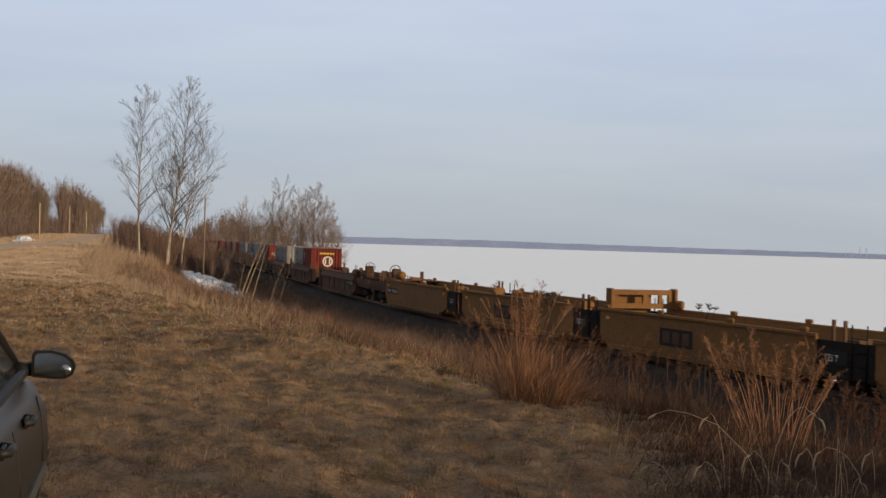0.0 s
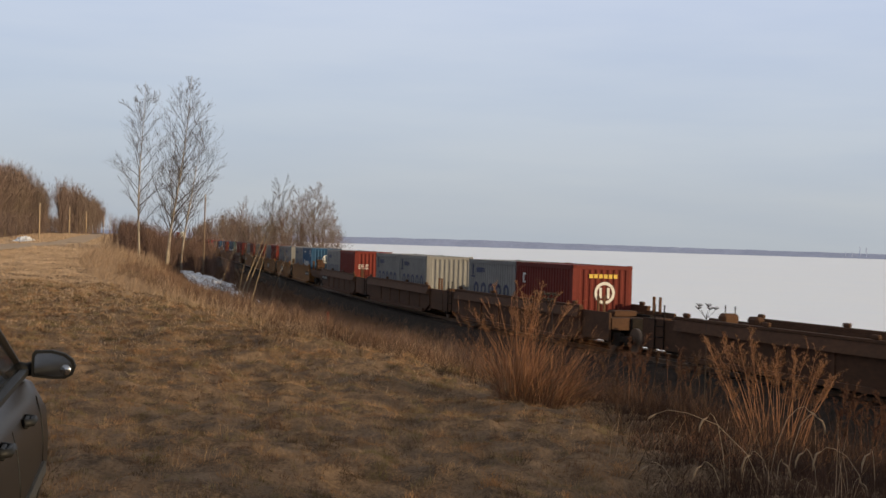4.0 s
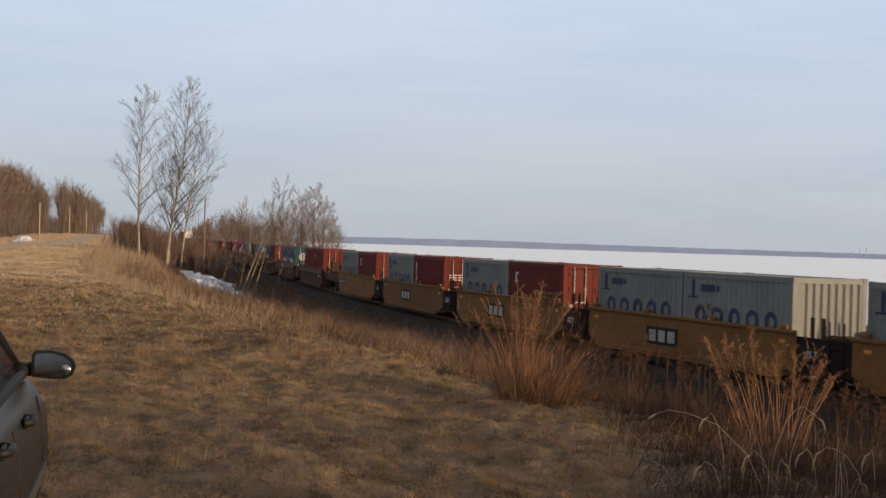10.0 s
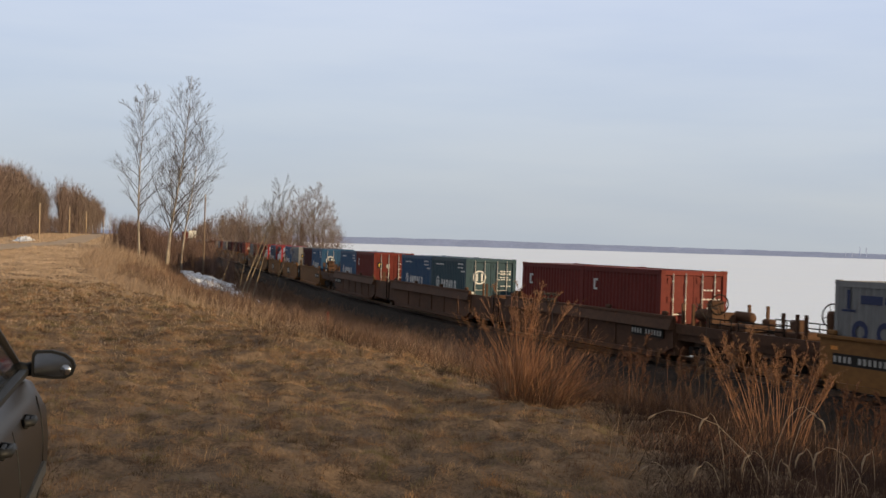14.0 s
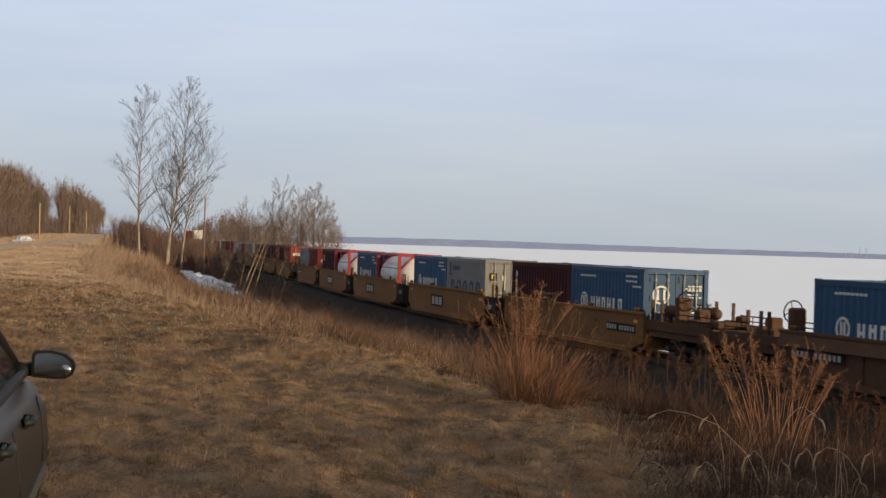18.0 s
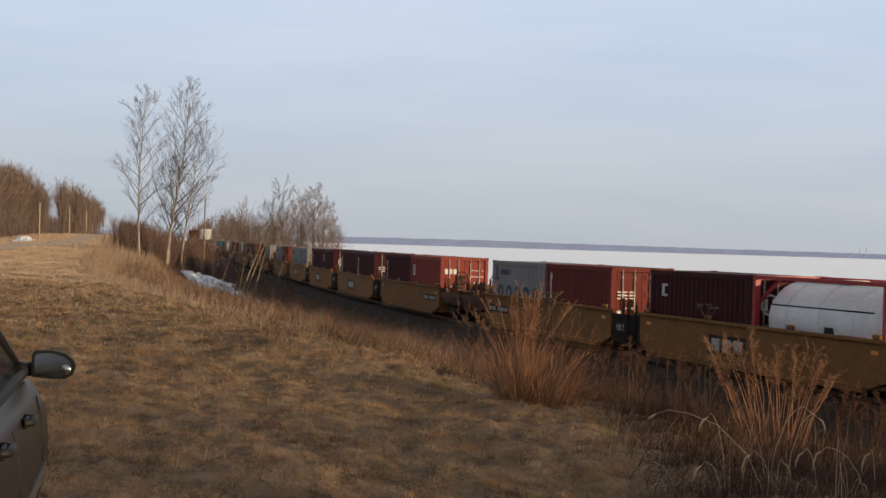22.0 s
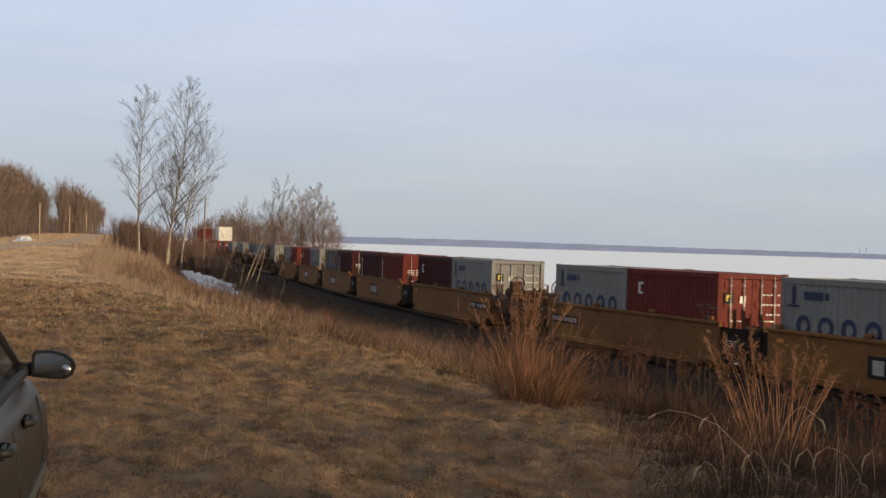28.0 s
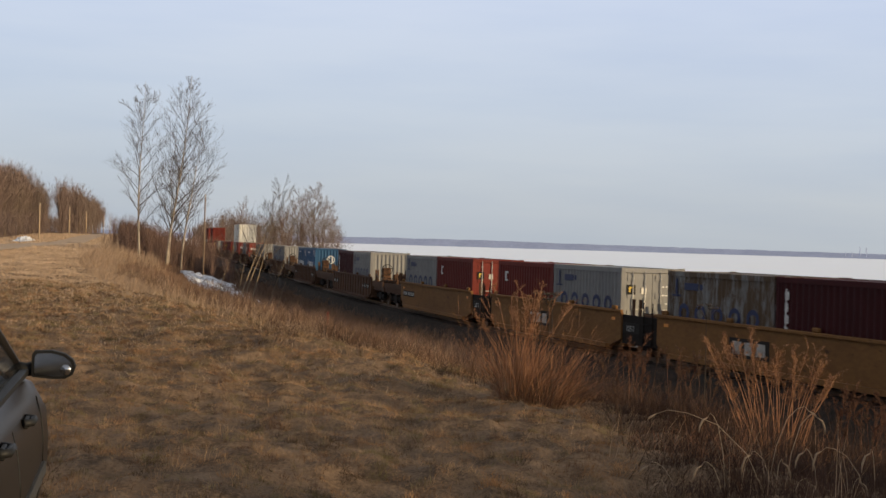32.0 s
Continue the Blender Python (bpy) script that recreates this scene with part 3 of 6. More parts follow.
tagged(sheet("embankment", np.concatenate([np.arange(-60, 30, 0.4), np.arange(30, 160, 1.0), np.arange(160, 1190, 20)]), np.arange(3.0, 18.9, 0.3),
             lambda S, L: ground_z(S, L) + np.interp(L - np.interp(S, [9, 17], [1.6, 0]), [15.4, 16.2, 17], [0.03, -0.06, -0.2]), "soil"), "dark brown bare soil on the slope down to the track", "slope", kind="structure")

road_s = np.concatenate([np.arange(-80, 300, 6), np.arange(300, 1190, 20)])
tagged(sheet("road", road_s, np.linspace(24.9, 30.4, 7), lambda S, L: ground_z(S, L) + 0.12, "gravel_road"),
       "pale gravel road along the top of the bank", "road", kind="structure")


def rails():
    """Two running rails, each of rolled lengths laid end to end."""
    cuts = list(range(-100, 161, 20)) + [1180]
    for side in (-0.7175, 0.7175):
        rail = tagged(new("rail"), "worn steel running rail on dark ties", "rail", "rails of the track")
        for a, b in zip(cuts, cuts[1:]):
            bm = bmesh.new()
            prev = None
            for s in np.arange(a + 0.006, b, 2 if b <= 160 else 20):
                s = min(s, b - 0.006)
                row = []
                for dl, z in ((-0.07, -0.16), (-0.02, -0.12), (-0.036, 0), (0.036, 0), (0.02, -0.12), (0.07, -0.16)):
                    x, y, _ = on_track(s, side + dl)
                    row.append(bm.verts.new((x, y, z)))
                if prev:
                    for k in range(5):
                        bm.faces.new((prev[k], prev[k + 1], row[k + 1], row[k]))
                prev = row
            row = []
            for dl, z in ((-0.07, -0.16), (-0.02, -0.12), (-0.036, 0), (0.036, 0), (0.02, -0.12), (0.07, -0.16)):
                x, y, _ = on_track(b - 0.006, side + dl)
                row.append(bm.verts.new((x, y, z)))
            for k in range(5):
                bm.faces.new((prev[k], prev[k + 1], row[k + 1], row[k]))
            part("rail_length", bm, "steel_rail", rail)


rails()


# ---- the train ----
SPEED, SLOWING = 14.973, -0.00946
ROW_TIMES = [float(t) for t in range(33)]
MOVING = []                    # (thing, place along the train, offset along, height)


def disc_ring(bm, x, y, z, ry, rz, w, dx=0.004, seg=14):
    """A flat oval band on a side wall that looks to -x."""
    a_, b_ = [], []
    for i in range(seg):
        a = 2 * math.pi * i / seg
        a_.append(bm.verts.new((x - dx, y + ry * math.cos(a), z + rz * math.sin(a))))
        b_.append(bm.verts.new((x - dx, y + (ry - w) * math.cos(a), z + (rz - w) * math.sin(a))))
    for i in range(seg):
        bm.faces.new((a_[i], a_[(i + 1) % seg], b_[(i + 1) % seg], b_[i]))


def end_ring(bm, x, y, z, r, w, seg=18):
    a_, b_ = [], []
    for i in range(seg):
        a = 2 * math.pi * i / seg
        a_.append(bm.verts.new((x + r * math.cos(a), y, z + r * math.sin(a))))
        b_.append(bm.verts.new((x + (r - w) * math.cos(a), y, z + (r - w) * math.sin(a))))
    for i in range(seg):
        bm.faces.new((a_[i], a_[(i + 1) % seg], b_[(i + 1) % seg], b_[i]))


def corrugated(bm, length, height, z0, pitch, depth, axis, face, margin=0.09):
    """A corrugated sheet. axis 'y': a side wall at x = face; axis 'x': an end wall at y = face. Recessed by depth towards the inside."""
    n = max(1, round((length - 2 * margin) / pitch))
    p = (length - 2 * margin) / n
    u = [-length / 2]
    o = [0.0]
    for i in range(n):
        a = -length / 2 + margin + i * p
        u += [a, a + 0.26 * p, a + 0.5 * p, a + 0.76 * p]
        o += [0.0, 0.0, 1.0, 1.0]
    u += [length / 2 - margin, length / 2]
    o += [0.0, 0.0]
    sign = 1 if face < 0 else -1
    rows = []
    for z in (z0, z0 + height):
        rows.append([bm.verts.new((face + sign * depth * b, a, z) if axis == "y" else (a, face + sign * depth * b, z)) for a, b in zip(u, o)])
    for i in range(len(u) - 1):
        bm.faces.new((rows[0][i], rows[0][i + 1], rows[1][i + 1], rows[1][i]))


CW, CH, CL = 2.438, 2.591, 6.058


def container(paint, end="doors", marks="none", length=CL, end_marks="codes", label="", height=CH):
    """A corrugated steel shipping container; its visible end looks to -y, its near side to -x. Origin under its middle."""
    ob = tagged(new("shipping_container"), label, "container", "containers on the train")
    hw, hl = CW / 2, length / 2
    for x in (-hw + 0.02, hw - 0.02):
        bm = bmesh.new()
        corrugated(bm, length - 0.3, height - 0.34, 0.18, 0.278, 0.03, "y", x)
        part("side_panel", bm, paint, ob)
    bm = bmesh.new()
    corrugated(bm, CW - 0.3, height - 0.34, 0.18, 0.25, 0.04, "x", hl - 0.03)
    part("front_wall", bm, paint, ob)
    bm = bmesh.new()
    n = int((length - 0.4) / 0.21)
    rows = []
    for x in (-hw + 0.06, hw - 0.06):
        rows.append([bm.verts.new((x, -hl + 0.1 + (length - 0.2) * i / n, height - (0.055 if (i // 2) % 2 else 0.035))) for i in range(n + 1)])
    for i in range(n):
        bm.faces.new((rows[0][i], rows[1][i], rows[1][i + 1], rows[0][i + 1]))
    part("roof", bm, paint, ob)
    part("floor", boxes((-hw + 0.03, hw - 0.03, -hl + 0.03, hl - 0.03, 0.1, 0.17)), "steel_dark", ob)
    for x in (-hw, hw - 0.07):
        part("top_rail", boxes((x, x + 0.07, -hl + 0.16, hl - 0.16, height - 0.18, height - 0.02)), paint, ob)
        part("bottom_rail", boxes((x, x + 0.07, -hl + 0.16, hl - 0.16, 0.02, 0.19)), paint, ob)
    post = mesh_of("corner_post", boxes((-0.075, 0.075, -0.075, 0.075, 0.1, height - 0.1)), paint)
    cast = mesh_of("corner_casting", boxes((-0.082, 0.082, -0.09, 0.09, -0.06, 0.06), bevel=0.012), paint)
    for x in (-hw + 0.081, hw - 0.081):
        for y in (-hl + 0.085, hl - 0.085):
            part("corner_post", post, paint, ob).location = (x, y, 0)
            for z in (height - 0.06,):
                part("corner_casting", cast, paint, ob).location = (x, y, z)
    for z in (0.02, height - 0.17):
        part("end_beam", boxes((-hw + 0.15, hw - 0.15, -hl + 0.012, -hl + 0.1, z, z + 0.15)), paint, ob)
        part("end_beam", boxes((-hw + 0.15, hw - 0.15, hl - 0.1, hl - 0.012, z, z + 0.15)), paint, ob)
    if end == "doors":
        for sx in (-1, 1):
            x0, x1 = (-hw + 0.16, -0.01) if sx < 0 else (0.01, hw - 0.16)
            door = bmesh.new()
            box(door, x0, x1, -hl + 0.06, -hl + 0.09, 0.19, height - 0.19)
            k = 4
            for i in range(k):
                zc = 0.3 + (height - 0.75) * i / (k - 1)
                box(door, x0 + 0.1, x1 - 0.1, -hl + 0.035, -hl + 0.061, zc, zc + 0.19)
            d = part("door", door, paint, ob)
            for f in (0.28, 0.72):
                xr = x0 + (x1 - x0) * f
                bm = bmesh.new()
                tube(bm, [(xr, -hl + 0.012, 0.1), (xr, -hl + 0.012, height - 0.1)], 0.021, 6)
                for zb in (0.35, 0.9, 1.6, 2.2):
                    box(bm, xr - 0.032, xr + 0.032, -hl + 0.004, -hl + 0.04, zb, zb + 0.05)
                box(bm, xr - 0.02, xr + 0.3 * (1 if f < 0.5 else -1), -hl + 0.0, -hl + 0.02, 1.12, 1.16)
                part("lock_rod", bm, "galvanised", d, "bare steel locking rod")
    else:
        bm = bmesh.new()
        corrugated(bm, CW - 0.3, height - 0.34, 0.18, 0.25, 0.045, "x", -hl + 0.02)
        part("end_wall", bm, paint, ob)
    fx, fy = -hw + 0.018, -hl + (0.030 if end == "doors" else 0.014)
    if marks == "round_letters":
        for i in range(5):
            bm = bmesh.new()
            disc_ring(bm, fx, hl - 1.05 - i * 0.98, 1.28, 0.33, 0.30, 0.145)
            part("mark", bm, "mark_blue", ob, "dark blue painted round mark")
        part("mark", boxes((fx - 0.008, fx, hl - 1.9, hl - 1.05, 2.0, 2.22), (fx - 0.008, fx, hl - 2.15, hl - 1.98, 2.02, 2.2)), "mark_blue", ob)
        part("mark", boxes((fx - 0.008, fx, hl - 0.62, hl - 0.5, 1.85, 2.35), (fx - 0.008, fx, hl - 0.85, hl - 0.3, 1.78, 1.84)), "mark_blue", ob)
    elif marks == "white_letters":
        bm = bmesh.new()
        disc_ring(bm, fx, hl - 1.25, 1.32, 0.30, 0.32, 0.08)
        box(bm, fx - 0.006, fx, hl - 1.36, hl - 1.28, 1.15, 1.5)
        box(bm, fx - 0.006, fx, hl - 1.22, hl - 1.14, 1.15, 1.5)
        part("mark", bm, "mark_white", ob, "white painted ring emblem")
        for i in range(6):
            y = hl - 1.85 - i * 0.45
            w = 0.16 if i == 4 else 0.3
            bm = boxes((fx - 0.006, fx, y - w, y - w + 0.1, 1.08, 1.5), (fx - 0.006, fx, y - 0.1, y, 1.08, 1.5))
            if w > 0.2:
                box(bm, fx - 0.005, fx, y - w + 0.1, y - 0.1, 1.2 + 0.1 * (i % 3), 1.3 + 0.1 * (i % 3))
            part("mark", bm, "mark_white", ob)
        part("mark", boxes(*[(fx - 0.006, fx, hl - 1.0 - 0.17 * i, hl - 0.88 - 0.17 * i, 2.2, 2.27) for i in range(8)]), "mark_white", ob)
        part("mark", boxes(*[(fx - 0.006, fx, -hl + 0.55 + 0.22 * (i % 4) - 0.3 * (i > 7), -hl + 0.72 + 0.22 * (i % 4) - 0.3 * (i > 7), 2.27 - 0.17 * (i // 4), 2.34 - 0.17 * (i // 4)) for i in range(11)]), "mark_white", ob)
    elif marks == "upright":
        part("mark", boxes(*[(fx - 0.006, fx, hl - 0.62 + 0.04 * (i % 2), hl - 0.44, 1.95 - 0.33 * i, 2.18 - 0.33 * i) for i in range(4)],
                           (fx - 0.006, fx, hl - 0.52, hl - 0.46, 0.95, 2.25)), "mark_white", ob, "white painted upright bars")
    elif marks == "small":
        part("mark", boxes((fx - 0.006, fx, hl - 0.95, hl - 0.80, 1.75, 2.15), (fx - 0.006, fx, hl - 1.15, hl - 0.80, 2.07, 2.15), (fx - 0.006, fx, hl - 1.12, hl - 0.80, 1.75, 1.82)), "mark_white", ob)
    elif marks == "letter":
        part("mark", boxes((fx - 0.006, fx, hl - 0.62, hl - 0.5, 1.55, 2.1), (fx - 0.006, fx, hl - 0.9, hl - 0.78, 1.55, 2.1), (fx - 0.006, fx, hl - 0.8, hl - 0.6, 1.55, 1.66)), "mark_white", ob)
    if end_marks == "ring":
        bm = bmesh.new()
        ox = 0.0 if end != "doors" else -0.55
        end_ring(bm, ox, fy, 1.72, 0.32, 0.065)
        box(bm, ox - 0.16, ox - 0.08, fy - 0.003, fy + 0.004, 1.54, 1.9)
        box(bm, ox + 0.08, ox + 0.16, fy - 0.003, fy + 0.004, 1.54, 1.9)
        part("mark", bm, "mark_white", ob, "white painted ring emblem")
        part("mark", boxes(*[(0.45 + 0.14 * (i % 4), 0.56 + 0.14 * (i % 4), fy - 0.003, fy + 0.003, 2.0 - 0.14 * (i // 4), 2.05 - 0.14 * (i // 4)) for i in range(11) if end == "doors"]), "mark_white", ob) if end == "doors" else None
    elif end_marks == "blocks":
        part("mark", boxes(*[(x, x + w, fy - 0.003, fy + 0.003, z, z + 0.045) for x, w in ((-0.96, 0.13), (-0.78, 0.2), (-0.5, 0.2)) for z in (1.46, 1.575, 1.69)]),
             "mark_white", ob, "white painted short bars")
    elif end_marks == "wide":
        part("mark", boxes(*[(-1.0 + 0.22 * i, -0.84 + 0.22 * i, fy - 0.003, fy + 0.003, 1.75, 2.0) for i in range(3)]), "mark_white", ob)
    elif end_marks == "big_ring":
        bm = bmesh.new()
        end_ring(bm, 0.1, fy, 1.55, 0.42, 0.11)
        box(bm, -0.12, -0.02, fy - 0.003, fy + 0.003, 1.35, 1.75)
        box(bm, 0.2, 0.3, fy - 0.003, fy + 0.003, 1.35, 1.75)
        part("mark", bm, "mark_white", ob, "white painted ring emblem")
        part("mark", boxes(*[(-0.55 + 0.2 * i, -0.4 + 0.2 * i, fy - 0.003, fy + 0.003, 2.1, 2.25) for i in range(6)]), "mark_yellow", ob)
    if end == "doors":
        part("mark", boxes((-0.98, -0.66, fy - 0.004, fy + 0.002, 1.66, 2.0)) if end_marks in ("codes", "sign") else boxes((-0.95, -0.8, fy - 0.003, fy + 0.002, 0.9, 1.05)), "mark_black" if end_marks in ("codes", "sign") else "mark_white", ob)
        if end_marks in ("codes", "sign"):
            part("mark", boxes((-0.91, -0.73, fy - 0.008, fy - 0.004, 1.87, 1.93), (-0.91, -0.85, fy - 0.008, fy - 0.004, 1.74, 1.87)), "mark_yellow", ob, "yellow emblem on a black square")
            part("mark", boxes((-0.44, -0.24, fy - 0.003, fy + 0.003, 1.68, 1.9)), "galvanised", ob)
        part("mark", boxes(*[(0.36 + 0.13 * (i % 5), 0.44 + 0.13 * (i % 5), fy - 0.003, fy + 0.003, 1.92 - 0.3 * (i // 5), 1.97 - 0.3 * (i // 5)) for i in range(15) if i % 7 != 3]), "mark_white", ob, "white painted code bars")
    return ob


def tank_container():
    """A white tank lying in a red steel frame of container size."""
    ob = tagged(new("tank_container"), "white cylindrical tank in a red steel frame", "tank container", "containers on the train")
    hw, hl, h = CW / 2, CL / 2, CH
    bm = bmesh.new()
    prof = [(-2.72, 0.35), (-2.66, 0.75), (-2.5, 1.0), (-2.3, 1.1), (2.3, 1.1), (2.5, 1.0), (2.66, 0.75), (2.72, 0.35)]
    tube(bm, [(0, y, 1.36) for y, r in prof], [r for y, r in prof], 32)
    tank = part("tank", bm, "tank_white", ob)
    bm = bmesh.new()
    for y in (-1.5, 0.0, 1.5):
        ring(bm, (0, y, 1.36), (0, 1, 0), 1.102, 0.014, 32, 4)
    part("band", bm, "tank_white", tank)
    part("walkway", boxes((-0.25, 0.25, -2.6, 2.6, 2.47, 2.5), (-0.3, 0.3, -0.3, 0.3, 2.44, 2.56)), "galvanised", tank)
    bm = bmesh.new()
    tube(bm, [(-1.02, y, 1.78) for y in (-2.3, 2.3)], 0.022, 5)
    part("pipe", bm, "mark_black", tank)
    fx = -1.105
    part("mark", boxes((fx, fx + 0.15, -2.1, -0.9, 0.98, 1.14)), "tank_red", tank, "red painted bar")
    part("mark", boxes((fx - 0.004, fx + 0.15, -0.7, -0.3, 1.02, 1.3)), "mark_black", tank)
    for x in (-hw + 0.08, hw - 0.08):
        for y in (-hl + 0.08, hl - 0.08):
            part("corner_post", boxes((x - 0.08, x + 0.08, y - 0.08, y + 0.08, 0, h)), "tank_red", ob)
        part("top_rail", boxes((x - 0.06, x + 0.06, -hl + 0.16, hl - 0.16, h - 0.12, h - 0.01)), "tank_red", ob)
        part("bottom_rail", boxes((x - 0.07, x + 0.07, -hl + 0.16, hl - 0.16, 0.02, 0.2)), "tank_red", ob)
    for y in (-hl + 0.08, hl - 0.08):
        part("end_beam", boxes((-hw + 0.16, hw - 0.16, y - 0.06, y + 0.06, h - 0.14, h - 0.01)), "tank_red", ob)
        part("end_beam", boxes((-hw + 0.16, hw - 0.16, y - 0.06, y + 0.06, 0.02, 0.18)), "tank_red", ob)
        for sx in (-1, 1):
            for z0, z1 in ((h - 0.12, h - 0.85), (0.15, 0.9)):
                bm = bmesh.new()
                tube(bm, [(sx * 0.35, y, z0), (sx * (hw - 0.12), y, z1)], 0.06, 4)
                part("brace", bm, "tank_red", ob)
    part("code_plate", boxes((0.3, 0.6, -hl + 0.3, -hl + 0.32, 1.7, 1.85)), "mark_yellow", ob)
    return ob


def words(text, size):
    """Flat lettering as a mesh, reading along +x."""
    cu = bpy.data.curves.new("lettering", "FONT")
    cu.body = text
    cu.size = size
    tmp = bpy.data.objects.new("lettering", cu)
    me = bpy.data.meshes.new_from_object(tmp)
    bpy.data.objects.remove(tmp)
    me.materials.clear()
    me.materials.append(M["mark_white"])
    return me


def truck(parent, y):
    """A two-axle bogie under a well car's end."""
    t = part("truck", boxes((-0.25, 0.25, y - 0.25, y + 0.25, 0.35, 0.72)), "steel_dark", parent)
    for sx in (-1, 1):
        bm = bmesh.new()
        box(bm, sx * 1.02 - 0.07, sx * 1.02 + 0.07, y - 0.95, y + 0.95, 0.42, 0.58)
        box(bm, sx * 1.02 - 0.09, sx * 1.02 + 0.09, y - 0.35, y + 0.35, 0.25, 0.7)
        box(bm, sx * 1.02 - 0.09, sx * 1.02 + 0.09, y - 1.05, y - 0.72, 0.36, 0.62)
        box(bm, sx * 1.02 - 0.09, sx * 1.02 + 0.09, y + 0.72, y + 1.05, 0.36, 0.62)
        part("side_frame", bm, "steel_dark", t)
        for dy in (-0.88, 0.88):
            bm = bmesh.new()
            tube(bm, [(sx * 0.68, y + dy, 0.455), (sx * 0.80, y + dy, 0.455)], 0.455, 18)
            tube(bm, [(sx * 0.80, y + dy, 0.455), (sx * 0.95, y + dy, 0.455)], 0.12, 8)
            part("wheel", bm, "steel_rail", t)
    for dy in (-0.88, 0.88):
        bm = bmesh.new()
        tube(bm, [(-0.7, y + dy, 0.455), (0.7, y + dy, 0.455)], 0.08, 8)
        part("axle", bm, "steel_dark", t)


def hand_brake(x, y, z):
    """A spoked hand wheel that looks along the track, on its gear housing."""
    bm = bmesh.new()
    ring(bm, (x, y, z), (0, 1, 0.1), 0.31, 0.022, 18, 5)
    for a in range(4):
        c, s_ = math.cos(a * 1.571 + 0.3), math.sin(a * 1.571 + 0.3)
        tube(bm, [(x, y, z), (x + 0.31 * c, y, z + 0.31 * s_)], 0.014, 4)
    return bm


def end_gear(ob, deck, sgn, yb, reach):
    """Brake wheel, air reservoirs, posts and low rails on the deck at a car's end; u runs outward from the well."""
    def at_y(u0, u1):
        return (yb - u1, yb - u0) if sgn < 0 else (yb + u0, yb + u1)

    u_wheel = 1.75 if sgn < 0 else 0.35
    y0, y1 = at_y(u_wheel - 0.32, u_wheel - 0.06)
    part("brake_housing", boxes((-1.0, -0.5, y0, y1, 1.2, 2.12), bevel=0.06), "well_brown", deck, "rusty brake gear housing")
    part("brake_wheel", hand_brake(-0.75, yb + sgn * u_wheel, 2.0), "steel_dark", ob, "dark steel hand wheel on a post")
    if sgn < 0:
        for x, u0, u1, z, r in ((-0.62, 0.25, 1.2, 1.62, 0.2), (0.55, 0.5, 1.6, 1.58, 0.18)):
            bm = bmesh.new()
            a, b = at_y(u0, u1)
            tube(bm, [(x, a, z), (x, a + 0.04, z), (x, a + 0.12, z), (x, b - 0.12, z), (x, b - 0.04, z), (x, b, z)], [r * 0.3, r * 0.75, r, r, r * 0.75, r * 0.3], 14)
            box(bm, x - 0.08, x + 0.08, a + 0.2, a + 0.28, 1.2, z)
            box(bm, x - 0.08, x + 0.08, b - 0.28, b - 0.2, 1.2, z)
            part("air_reservoir", bm, "well_brown", deck, "rusty cylindrical air reservoir")
        posts = ((-1.1, 0.1), (-1.1, 0.75), (1.1, 0.4), (1.1, 1.5))
    else:
        posts = ((-1.1, 0.95), (-1.1, 1.35), (-1.1, 2.0), (1.1, 1.2), (1.1, 1.6))
    for x, u in posts:
        if u < reach - 0.2:
            y0, y1 = at_y(u, u + 0.07)
            part("post", boxes((x - 0.045, x + 0.045, y0, y1, 1.2, 1.96)), "well_brown", deck, "rusty steel post")
    y0, y1 = at_y(min(1.9, reach - 1.0), reach - 0.1)
    part("deck_step", boxes((-0.5, 0.35, (y0 + y1) / 2 - 0.3, (y0 + y1) / 2 + 0.3, 1.2, 1.45), bevel=0.05), "well_brown", deck)
    for x in (-1.15, 1.15):
        bm = bmesh.new()
        for z in (1.42, 1.58):
            tube(bm, [(x, y0, z), (x, y1, z)], 0.02, 5)
        n = max(2, int((y1 - y0) / 0.6) + 1)
        for i in range(n):
            y = y0 + (y1 - y0) * i / (n - 1)
            tube(bm, [(x, y, 1.2), (x, y, 1.58)], 0.018, 5)
        part("handrail", bm, "steel_dark", ob)


